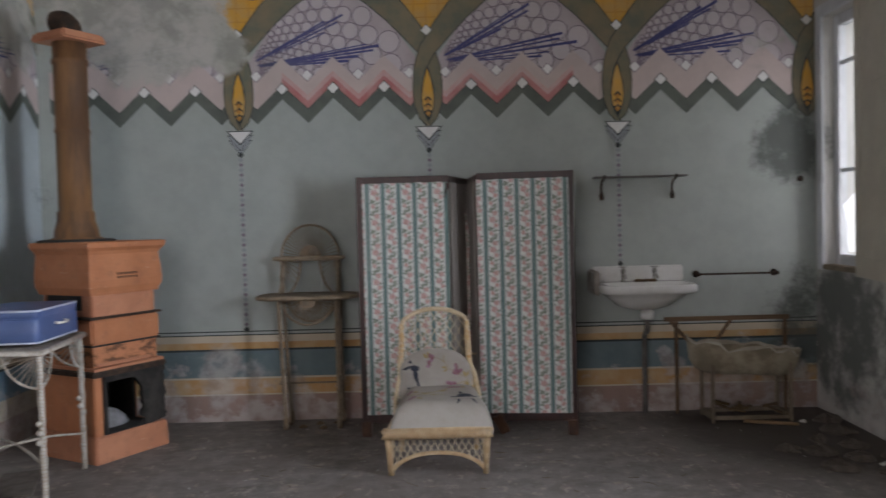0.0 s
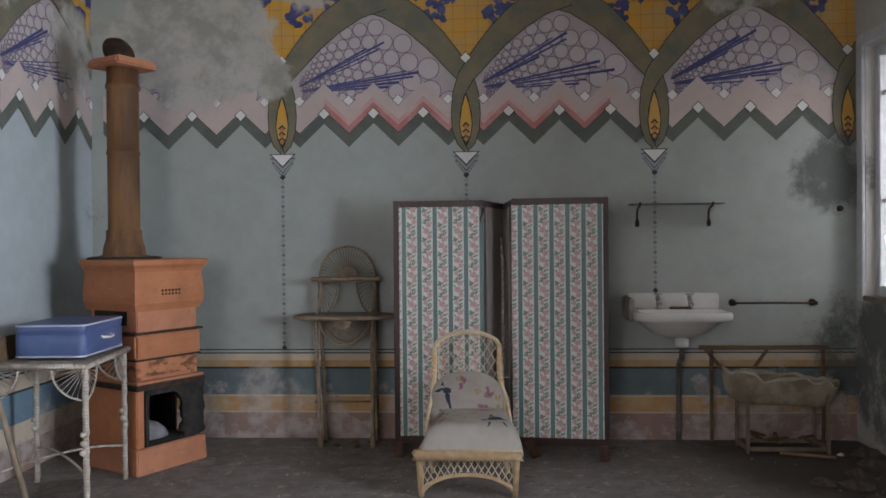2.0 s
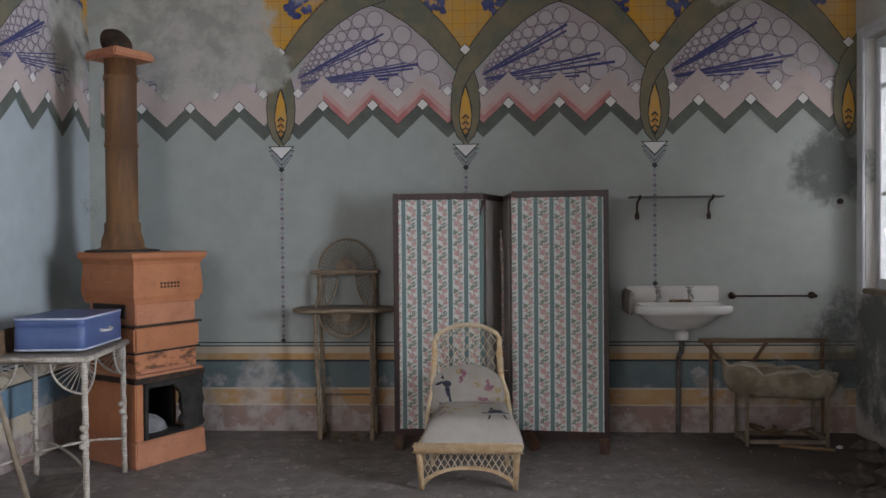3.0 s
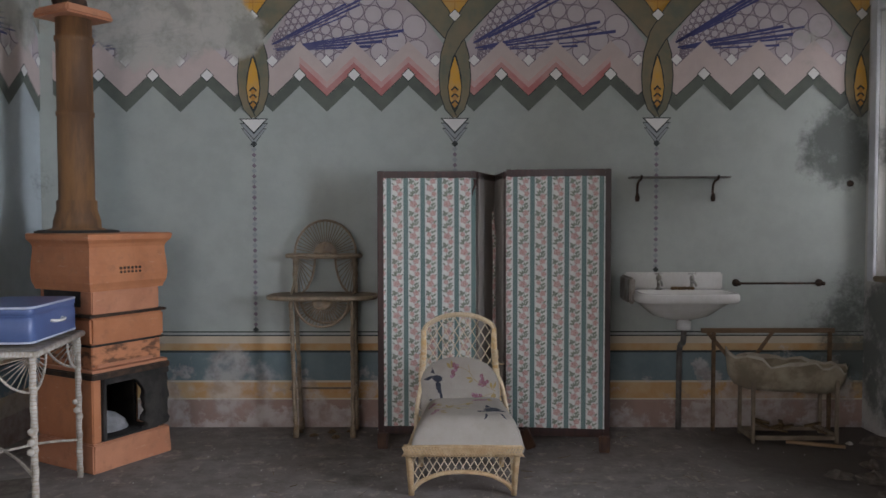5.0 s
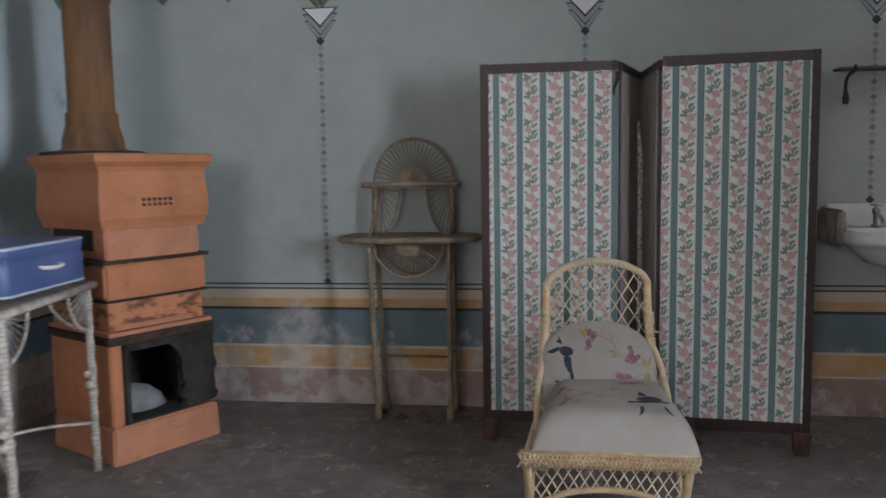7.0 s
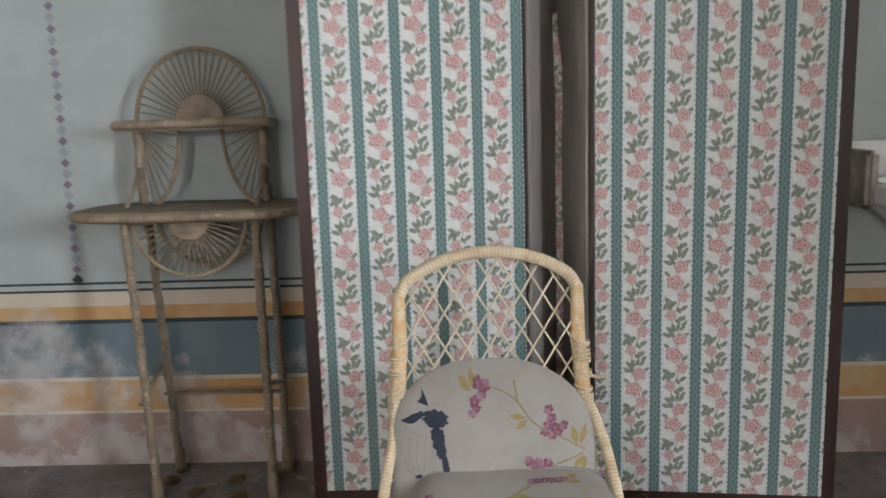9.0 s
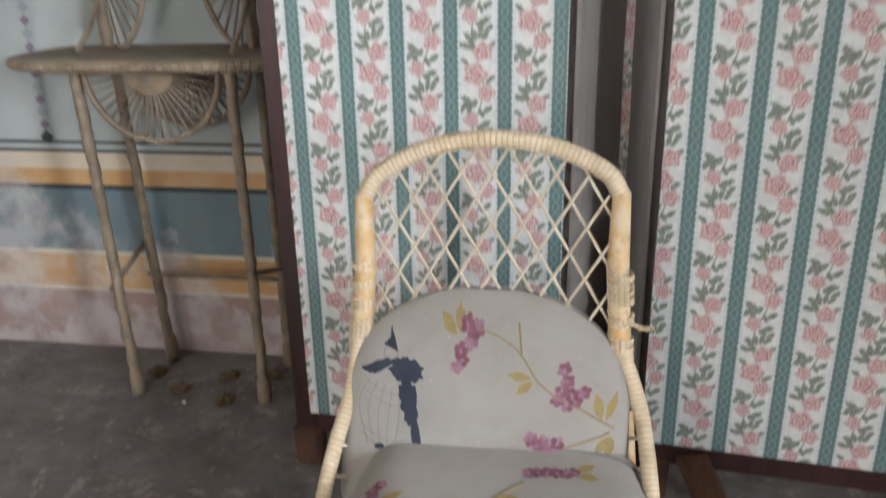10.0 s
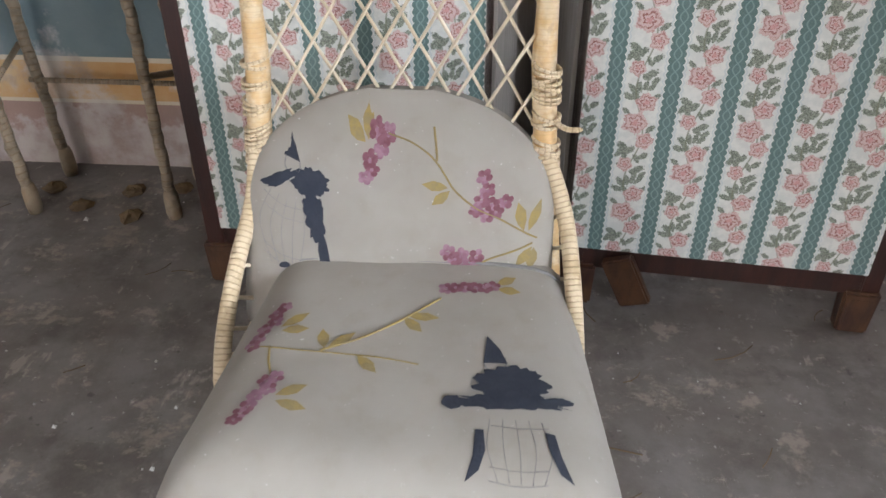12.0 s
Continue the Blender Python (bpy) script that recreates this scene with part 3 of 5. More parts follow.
# ---- painted decoration ----
class Mural:
    """Flat painted shapes on a wall. Coordinates: u along the wall, z up; level lifts a coat over another."""

    def __init__(self, world_of, u0, u1, names):
        self.at, self.u0, self.u1, self.names, self.g = world_of, u0, u1, names, Geo()

    def poly(self, pts, colour, level):
        for sign, lim in ((1, self.u0), (-1, self.u1)):
            out = []
            for i, p in enumerate(pts):
                q = pts[i - 1]
                a, b = sign * (q[0] - lim), sign * (p[0] - lim)
                if (a < 0) != (b < 0):
                    t = a / (a - b)
                    out.append((lim, q[1] + (p[1] - q[1]) * t))
                if b >= 0:
                    out.append(p)
            pts = out
            if len(pts) < 3:
                return
        self.g.add([self.at(u, z, 0.0012 * level) for u, z in pts], [tuple(range(len(pts)))], mi=self.names.index(colour))

    def disc(self, u, z, r, colour, level, sides=14, squash=1.0):
        self.poly([(u + r * math.cos(2 * math.pi * i / sides), z + squash * r * math.sin(2 * math.pi * i / sides)) for i in range(sides)], colour, level)

    def diamond(self, u, z, r, colour, level):
        self.poly([(u, z - r), (u + r, z), (u, z + r), (u - r, z)], colour, level)

    def stroke(self, pts, widths, colour, level):
        v = [Vector(p) for p in pts]
        for i in range(len(v) - 1):
            quad = []
            for k, s in ((i, 1), (i, -1), (i + 1, -1), (i + 1, 1)):
                d = (v[min(k + 1, len(v) - 1)] - v[max(k - 1, 0)]).normalized()
                q = v[k] + Vector((-d.y, d.x)) * widths[k] * 0.5 * s
                quad.append((q.x, q.y))
            self.poly(quad, colour, level)


PITCH = 1.2825
ARCH_IN = ((0.0, 2.33), (0.095, 2.466), (0.285, 2.735), (0.45, 2.88), (0.641, 2.975))


def arch_height(d):
    d = min(d, PITCH - d)
    for (a, za), (b, zb) in zip(ARCH_IN, ARCH_IN[1:]):
        if d <= b:
            return za + (zb - za) * (d - a) / (b - a)
    return ARCH_IN[-1][1]


def zig(d, valley, peak):
    """Height of a zigzag line: peaks at 0.23, 0.5 and 0.77 of a bay."""
    f = abs(((d / PITCH - 0.23) / 0.27 + 0.5) % 1.0 - 0.5) * 2
    return peak + (valley - peak) * f


def bay(mu, p, rng, strength):
    """One bay of the frieze from the pendant at p to the next one."""
    knots = [0.0] + [PITCH * f for f in (0.095, 0.23, 0.365, 0.5, 0.635, 0.77, 0.905)] + [PITCH]
    for i in range(54):
        a, b = PITCH * i / 54, PITCH * (i + 1) / 54
        mu.poly([(p + a, 2.29), (p + b, 2.29), (p + b, max(2.3, arch_height(b) + 0.02)), (p + a, max(2.3, arch_height(a) + 0.02))], "lilac", 1)
    ou, oz, lean = p + 0.03, 2.41, 0.72 + 0.3 * rng.random()
    for i in range(20):
        r = 0.12 * math.exp(0.133 * i)
        for j in range(-7, 9):
            th = (j + 0.5 * (i % 2)) * 0.154
            u, z, rad = ou + r * math.cos(th), oz + r * math.sin(th), r * 0.0775
            d = u - p
            if 0.05 < d < PITCH - 0.05 and zig(d, 2.309, 2.474) - rad * 0.5 < z < arch_height(d) - rad * 0.8:
                mu.disc(u, z, rad, "mauve", 2)
                mu.disc(u, z, rad - 0.0065, "lilac_light", 3)
    for th, l0, l1 in ((0.66, 0.1, 0.66), (0.62, 0.1, 0.78), (0.57, 0.12, 0.72), (0.52, 0.2, 0.6), (0.24, 0.1, 0.90), (0.20, 0.12, 1.0), (0.15, 0.15, 0.96), (0.10, 0.12, 0.86), (0.06, 0.3, 0.8)):
        th, e, l1 = th * lean + rng.uniform(-0.012, 0.012), rng.choice((0.006, 0.009, 0.012)), l1 * rng.uniform(0.86, 1.04)
        c, s = math.cos(th), math.sin(th)
        a, b = (ou + l0 * c, oz + l0 * s), (ou + l1 * c, oz + l1 * s)
        mu.poly([(a[0] + e * s * 0.4, a[1] - e * c * 0.4), (b[0] + e * s * 0.8, b[1] - e * c * 0.8), (b[0] - e * s * 0.8, b[1] + e * c * 0.8), (a[0] - e * s * 0.4, a[1] + e * c * 0.4)], "violet", 4)
    for (a, b) in zip(knots, knots[1:]):
        red = "rose" if strength(p + (a + b) / 2) else "pale_pink"
        lo, hi = (zig(a, 2.124, 2.285), zig(b, 2.124, 2.285)), (zig(a, 2.309, 2.474), zig(b, 2.309, 2.474))
        mu.poly([(p + a, lo[0]), (p + b, lo[1]), (p + b, hi[1]), (p + a, hi[0])], "pale_pink", 5)
        soft = "blush" if red == "rose" else "pale_pink"
        mu.poly([(p + a, lo[0]), (p + b, lo[1]), (p + b, lo[1] + 0.095), (p + a, lo[0] + 0.095)], soft, 6)
        mu.poly([(p + a, lo[0]), (p + b, lo[1]), (p + b, lo[1] + 0.055), (p + a, lo[0] + 0.055)], red, 6.5)
        mu.poly([(p + a, lo[0]), (p + b, lo[1]), (p + b, lo[1] + 0.006), (p + a, lo[0] + 0.006)], "line", 7)
        gr = (zig(a, 2.03, 2.195), zig(b, 2.03, 2.195))
        mu.poly([(p + a, gr[0]), (p + b, gr[1]), (p + b, lo[1]), (p + a, lo[0])], "green", 5)
    for f in (0.23, 0.5, 0.77):
        mu.diamond(p + f * PITCH, 2.262, 0.045, "line", 8), mu.diamond(p + f * PITCH, 2.262, 0.038, "white_paint", 9)
    for f in (0.095, 0.365, 0.635, 0.905):
        mu.diamond(p + f * PITCH, 2.352, 0.041, "mauve", 8), mu.diamond(p + f * PITCH, 2.352, 0.036, "white_paint", 9)


def spandrel(mu, p, rng):
    """Gold tiled ground between two arches, with blue flowers."""
    mu.poly([(p, 2.55), (p + 0.25, 2.85), (p + 0.50, 3.06), (p - 0.50, 3.06), (p - 0.25, 2.85)], "yellow", 1)
    for i in range(-5, 6):
        z = 2.58 + abs(i) * 0.10
        if z < 3.05:
            mu.poly([(p + i * 0.085 - 0.0025, z), (p + i * 0.085 + 0.0025, z), (p + i * 0.085 + 0.0025, 3.06), (p + i * 0.085 - 0.0025, 3.06)], "orange", 2)
    for z in (2.72, 2.81, 2.90, 2.99):
        w = (z - 2.56) * 0.9
        mu.poly([(p - w, z), (p + w, z), (p + w, z + 0.005), (p - w, z + 0.005)], "orange", 2)
    for du, z, r in ((-0.22, 2.97, 0.075), (0.17, 2.95, 0.085), (-0.10, 3.06, 0.06), (0.33, 3.05, 0.06), (-0.36, 3.09, 0.05)):
        du, z = du + rng.uniform(-0.05, 0.05), z + rng.uniform(-0.03, 0.02)
        for i in range(10):
            t, q = i * 0.628 + rng.random(), r * rng.uniform(0.3, 1.0)
            pts = [(p + du + q * math.cos(t) + r * rng.uniform(0.2, 0.55) * math.cos(a), z + q * math.sin(t) + r * rng.uniform(0.2, 0.55) * math.sin(a)) for a in [k * 0.785 for k in range(8)]]
            mu.poly(pts, "navy" if rng.random() < 0.7 else "violet", 3.5 + 0.4 * i)


def pendant(mu, p, tail=True, low=0.635):
    arm = [(0.70, 3.075), (0.52, 3.01), (0.35, 2.895), (0.21, 2.76), (0.10, 2.63), (0.0, 2.50), (-0.05, 2.38), (-0.070, 2.25), (-0.066, 2.14), (-0.040, 2.05), (0.0, 1.995)]
    wid = [0.20, 0.19, 0.175, 0.155, 0.135, 0.105, 0.075, 0.055, 0.048, 0.04, 0.02]
    mu.poly([(p, 2.44), (p + 0.07, 2.3), (p + 0.075, 2.15), (p, 2.0), (p - 0.075, 2.15), (p - 0.07, 2.3)], "green", 8)
    for s, lv in ((-1, 9), (1, 11)):
        line = [(p + s * a, z) for a, z in arm]
        mu.stroke(line, [w + 0.012 for w in wid], "line", lv)
        mu.stroke(line, wid, "arch", lv + 0.7)
    mu.poly([(p, 2.385), (p + 0.03, 2.30), (p + 0.047, 2.18), (p + 0.035, 2.09), (p, 2.02), (p - 0.035, 2.09), (p - 0.047, 2.18), (p - 0.03, 2.30)], "line", 13)
    mu.poly([(p, 2.375), (p + 0.026, 2.29), (p + 0.041, 2.18), (p + 0.03, 2.10), (p, 2.05), (p - 0.03, 2.10), (p - 0.041, 2.18), (p - 0.026, 2.29)], "yellow", 14)
    for i in range(3):
        z = 2.165 - 0.042 * i
        mu.diamond(p, z, 0.026, "line", 15), mu.diamond(p, z - 0.008, 0.019, "orange", 16)
    mu.diamond(p, 2.633, 0.042, "line", 12.5), mu.diamond(p, 2.633, 0.036, "white_paint", 13.2)
    if not tail:
        return
    for i, (c, w) in enumerate((("grey_paint", 0.075), ("grey_paint", 0.085))):
        z = 1.925 - 0.033 * (1 - i)
        for s in (-1, 1):
            mu.poly([(p, z - 0.074), (p + s * (w + 0.006), z + 0.034), (p + s * w * 0.6, z + 0.034), (p, z - 0.030)], "line", 5 + 1.6 * i)
            mu.poly([(p, z - 0.066), (p + s * w, z + 0.028), (p + s * w * 0.7, z + 0.028), (p, z - 0.037)], c, 5.8 + 1.6 * i)
    mu.poly([(p - 0.093, 1.988), (p, 1.890), (p + 0.093, 1.988)], "line", 8)
    mu.poly([(p - 0.078, 1.982), (p, 1.902), (p + 0.078, 1.982)], "white_paint", 9)
    z, i = 1.825, 0
    mu.diamond(p, z, 0.022, "line", 9)
    while z > low + 0.025:
        z -= 0.034
        mu.diamond(p, z, 0.015 if i % 2 else 0.0175, "mauve" if i % 2 else "grey_paint", 8)
        i += 1
    mu.diamond(p, low, 0.02, "line", 9)


def bands(mu, swap):
    for z0, z1, c, lv in ((0.616, 0.624, "line", 1), (0.592, 0.600, "line", 1), (0.545, 0.592, "cream", 0.8), (0.50, 0.545, "ochre", 0.8), (0.486, 0.50, "line", 1),
                          (0.305, 0.486, "bluegrey", 0.8), (0.292, 0.305, "cream", 1), (0.190, 0.292, "ochre", 0.8), (0.180, 0.190, "cream", 1), (-0.02, 0.180, "skirt", 0.8)):
        n = max(1, int((mu.u1 - mu.u0) / 0.5))
        for i in range(n):
            a, b = mu.u0 + (mu.u1 - mu.u0) * i / n, mu.u0 + (mu.u1 - mu.u0) * (i + 1) / n
            mu.poly([(a, z0), (b, z0), (b, z1), (a, z1)], swap.get(c, c), lv)


COLOURS = ["daylit_blue", "blush", "lilac", "mauve", "lilac_light", "violet", "rose", "pale_pink", "line", "green", "white_paint", "yellow", "orange", "arch", "navy", "grey_paint", "cream", "ochre", "bluegrey", "skirt"]


def frieze(name, world_of, u0, u1, pendants, seed, strength, swap={}):
    rng, mu = random.Random(seed), Mural(world_of, u0, u1, COLOURS)
    bands(mu, swap)
    for p in [pendants[0] - PITCH] + pendants:
        bay(mu, p, rng, strength)
    for p in pendants + [pendants[-1] + PITCH]:
        spandrel(mu, p, rng), pendant(mu, p, p in pendants, 1.02 if p > 1.3 and u0 < -2 else 0.635)
    for z0, z1, c, lv in ((3.115, 3.14, "line", 13.5), (3.14, 3.36, "orange", 13.5), (3.36, 3.375, "line", 14)):
        mu.poly([(u0, z0), (u1, z0), (u1, z1), (u0, z1)], c, lv)
    u = u0
    while u < u1:
        mu.disc(u, 3.128, 0.012, "orange", 14.5, 8)
        u += 0.04
    ob = mu.g.make(name, [M[c] for c in COLOURS])
    return tagged(ob, "faded painted frieze of arches, zigzags and pendants", "mural", kind="structure")


frieze("mural_north", lambda u, z, o: (u, YF - 0.001 - o, z), XL + 0.002, XR - 0.002, [-1.224, 0.0585, 1.341], 3, lambda u: -0.9 < u < 1.05)
frieze("mural_west", lambda u, z, o: (XL + 0.001 + o, u, z), YB, YF - 0.002, [4.76 - 3 * PITCH, 4.76 - 2 * PITCH, 4.76 - PITCH, 4.76], 5, lambda u: u < 4.7, {"ochre": "cream", "bluegrey": "daylit_blue"})


# ---- tiled stove ----
def stove():
    root = empty("stove", pose(-1.862, 4.985, 0, 0, 0, 61), "orange terracotta stove with open sooty firebox", "stove")
    W, D = 0.475, 0.47
    g = Geo().box(-0.015, W + 0.035, -0.02, D, 0, 0.155, 0.008, taper=-0.03)
    g.make("base", M["terra_pale"], root)
    g = Geo().box(0.0, 0.055, 0.0, D, 0.156, 0.50, 0.006).box(0.055, W, D - 0.05, D, 0.156, 0.50, 0.006).box(W - 0.03, W, 0.22, D - 0.05, 0.156, 0.50, 0.006)
    g.make("firebox", M["terracotta"], root)
    g = Geo().box(0.056, 0.07, 0.004, D - 0.052, 0.158, 0.498, 0.002).box(0.07, W - 0.032, D - 0.066, D - 0.051, 0.158, 0.498, 0.002)
    g.box(W - 0.046, W - 0.031, 0.2, D - 0.066, 0.158, 0.498, 0.002).box(0.07, W - 0.046, 0.0, D - 0.07, 0.156, 0.166, 0.002)
    g.box(0.056, 0.08, -0.012, 0.004, 0.16, 0.49, 0.003).box(0.06, W + 0.02, -0.02, 0.0, 0.465, 0.499, 0.004)
    g.make("lining", M["soot"], root)
    # broken sooty plate on the open side
    g = Geo()
    for y in (0.0, 0.03):
        g.grid([[(W - 0.14 + 0.05 * noise.noise((j * 0.6, 1, 0)) - 0.07 * max(0, j - 9) / 3, y, 0.165 + j * 0.0255), (W - 0.04, y - 0.01, 0.165 + j * 0.0255),
                 (W + 0.045 + 0.03 * noise.noise((j * 0.7, 5, 0)), y + 0.02, 0.165 + j * 0.0255), (W + 0.03, y + 0.16, 0.165 + j * 0.0255)] for j in range(13)])
    g.make("fire_plate", M["soot"], root)
    g = Geo()
    g.lathe(0.22, 0.2, [(0.14, 0.167), (0.12, 0.21), (0.07, 0.25), (0.01, 0.27)], 14, squash=0.8)
    g.make("ash_heap", M["ash"], root)
    Geo().box(-0.02, W + 0.02, -0.03, D, 0.50, 0.535, 0.006).make("hearth_ledge", M["iron"], root)
    Geo().box(-0.012, W + 0.012, -0.022, D - 0.005, 0.535, 0.552, 0.004).make("ledge_tile", M["terra_pale"], root)
    g = Geo().box(0.012, W - 0.012, 0.012, D - 0.01, 0.552, 0.672, 0.005)
    g.make("lower_tier", M["sooty_clay"], root)
    Geo().box(0.03, 0.40, -0.004, 0.010, 0.556, 0.576, 0.004).make("sill_strip", M["terra_pale"], root)
    Geo().box(-0.006, W + 0.006, -0.006, D, 0.672, 0.682, 0.003).make("joint", M["soot"], root)
    Geo().box(-0.004, W + 0.004, -0.004, D, 0.682, 0.828, 0.012).make("middle_tier", M["terracotta"], root)
    Geo().box(-0.016, W + 0.016, -0.016, D + 0.005, 0.828, 0.842, 0.005).make("moulding", M["iron"], root)
    Geo().box(0.016, W - 0.016, 0.012, D - 0.02, 0.842, 0.968, 0.006).make("neck_tier", M["terra_pale"], root)
    # flat dark plate stands in for the darkness inside a side opening
    Geo().box(0.010, 0.0155, 0.10, D - 0.06, 0.88, 0.966, 0.002).make("side_opening_dark", M["soot"], root)
    # cornice with a flared rim
    g = Geo()
    prof = ((0.0, 0.966), (0.004, 0.982), (0.016, 1.01), (0.020, 1.05), (0.016, 1.12), (0.010, 1.17), (0.010, 1.20), (0.018, 1.22), (0.036, 1.24), (0.040, 1.268), (0.03, 1.274))
    rows = [[(-o, -o, z), (W + o, -o, z), (W + o, D + o * 0.5, z), (-o, D + o * 0.5, z)] for o, z in prof]
    g.grid(rows, smooth=False, wrap=True)
    g.add(rows[-1], [(0, 1, 2, 3)]), g.add(rows[0], [(3, 2, 1, 0)])
    g.make("cornice", M["terracotta"], root)
    g = Geo()
    for i in range(6):
        for j in range(2):
            x = 0.17 + i * 0.025
            g.box(x, x + 0.016, -0.0215, -0.008, 1.055 + j * 0.022, 1.07 + j * 0.022, 0.002)
    g.make("vent_grille", M["iron"], root)
    # flue
    g = Geo()
    cx, cy = 0.175, 0.335
    r = 0.095
    prof = [(0.155, 1.274), (0.155, 1.292), (0.128, 1.302), (0.125, 1.34), (0.115, 1.375), (r + 0.012, 1.40), (r + 0.012, 1.45), (r, 1.46), (r, 1.92), (r + 0.006, 1.925), (r + 0.006, 1.945), (r, 1.95), (r, 2.33), (r + 0.008, 2.335), (r + 0.008, 2.36), (r, 2.365), (r, 2.46)]
    g.lathe(cx, cy, prof, 24)
    g.make("flue_pipe", M["terra_pipe"], root)
    Geo().lathe(cx, cy, [(0.22, 1.2742), (0.22, 1.284), (0.19, 1.29)], 20).make("flue_collar", M["soot"], root)
    Geo().box(cx - 0.155, cx + 0.155, cy - 0.155, cy + 0.155, 2.46, 2.515, 0.012, taper=-0.12).make("flue_cap", M["terra_pale"], root)
    g = Geo().tube(curve([(cx, cy, 2.510), (cx, cy, 2.55), (cx - 0.01, cy + 0.035, 2.585), (cx - 0.02, cy + 0.085, 2.590)], 6), 0.072, 16)
    g.make("elbow", M["iron"], root)


stove()


# ---- wicker fans ----
def fan(g, c, ax, up, r, a0, a1, spokes, rad=0.0045, hub=0.3, mi=0):
    """Spokes and a rim in the plane of ax and up, between two angles."""
    c, ax, up = Vector(c), Vector(ax), Vector(up)

    def at(t, q):
        return c + (ax * math.cos(t) + up * math.sin(t)) * q
    rim = [at(a0 + (a1 - a0) * i / 18, r) for i in range(19)]
    g.tube(rim, rad * 1.7, 6, mi)
    for i in range(spokes):
        t = a0 + (a1 - a0) * (i + 0.5) / spokes
        g.tube([at(t, r * 0.08), at(t, r)], rad * 0.7, 4, mi)
    if hub:
        h = [at(a0 + (a1 - a0) * i / 12, r * hub) for i in range(13)]
        b = [p + ax.cross(up) * 0.006 for p in h]
        g.add([c - ax.cross(up) * 0.004] + h, [(0, i + 1, i + 2) for i in range(12)], mi=mi)
        g.add([c + ax.cross(up) * 0.008] + b, [(0, i + 1, i + 2) for i in range(12)], mi=mi)


def knotted(g, a, b, r, rng, mi=0, knots=7):
    """A wicker leg with lumps of binding."""
    a, b = Vector(a), Vector(b)
    n = knots * 4
    pts = [a.lerp(b, i / n) + Vector((rng.uniform(-1, 1), rng.uniform(-1, 1), 0)) * 0.002 for i in range(n + 1)]
    g.tube(pts, [r * (1.2 if i % 4 == 2 else 1.0 + 0.12 * rng.random()) for i in range(n + 1)], 8, mi)


def vanity():
    root = empty("wicker_stand", pose(-0.762, 5.75, 0), "dusty old wicker whatnot stand with fan back", "stand")
    rng = random.Random(2)
    X = (-0.19, 0.19)
    legs = [(x, y) for x in X for y in (-0.06, 0.13)]
    for x, y in legs:
        g = Geo()
        foot = x + (0.028 if x < 0 else 0.0)
        knotted(g, (foot, y, 0), (x * 1.0, y * 0.9, 0.855), 0.0125, rng, knots=12)
        g.lathe(foot, y, [(0.016, 0.0), (0.019, 0.02), (0.018, 0.06), (0.014, 0.08)], 10)
        g.make("leg", M["wicker_old"], root)
    g = Geo()
    outline = [(0.33 * math.copysign(abs(math.cos(t)) ** 0.45, math.cos(t)), 0.0 + 0.155 * math.copysign(abs(math.sin(t)) ** 0.6, math.sin(t)), 0) for t in [2 * math.pi * i / 40 for i in range(40)]]
    rows = [[(x * k, y * k, z) for x, y, _ in outline] for k, z in ((0.93, 0.852), (0.99, 0.856), (1.0, 0.868), (0.985, 0.880), (0.93, 0.884), (0.5, 0.878), (0.01, 0.877))]
    g.grid(rows, wrap=True).add(rows[0], [tuple(range(40))[::-1]])
    g.make("top", M["dusty_wood"], root)
    g = Geo()
    g.tube([(x * 1.0, y, 0.868) for x, y, _ in outline], 0.013, 8, closed=True)
    g.make("edge_roll", M["wicker_old"], root)
    for x in X:
        g = Geo()
        knotted(g, (x, 0.10, 0.88), (x, 0.10, 1.12), 0.014, rng, knots=3)
        g.tube([(x, 0.10, 1.0), (x, 0.03, 0.93), (x, -0.03, 0.885)], 0.007, 6)
        g.make("post", M["wicker_old"], root)
    g = Geo().box(-0.205, 0.205, 0.02, 0.135, 1.10, 1.118, 0.006)
    g.tube(curve([(-0.215, 0.13, 1.118), (-0.225, 0.03, 1.118), (-0.17, 0.01, 1.12), (0.17, 0.01, 1.12), (0.225, 0.03, 1.118), (0.215, 0.13, 1.118)], 6), 0.014, 8)
    g.make("shelf", M["wicker_old"], root)
    g = Geo()
    fan(g, (0.0, 0.115, 1.12), (1, 0, 0), (0, 0, 1.12), 0.195, 0.0, math.pi, 26, hub=0.38)
    fan(g, (-0.19, 0.10, 1.105), (1, 0, 0), (0, 0, 1.9), 0.125, -math.pi / 2, 0, 9, hub=0)
    fan(g, (0.19, 0.10, 1.105), (-1, 0, 0), (0, 0, 1.9), 0.125, -math.pi / 2, 0, 9, hub=0)
    fan(g, (0.0, -0.06, 0.85), (1, 0, 0), (0, 0, 1.0), 0.165, -math.pi, 0, 22, hub=0.35)
    fan(g, (0.0, 0.125, 0.85), (1, 0, 0), (0, 0, 1.0), 0.165, -math.pi, 0, 22, hub=0)
    g.make("fan", M["wicker_old"], root)
    g = Geo()
    g.tube([(-0.19, -0.06, 0.30), (-0.19, 0.12, 0.36)], 0.008, 6).tube([(0.19, -0.06, 0.36), (0.19, 0.12, 0.30)], 0.008, 6)
    g.tube([(-0.19, 0.12, 0.27), (0.19, 0.12, 0.27)], 0.007, 6)
    g.make("stretcher", M["wicker_old"], root)


vanity()


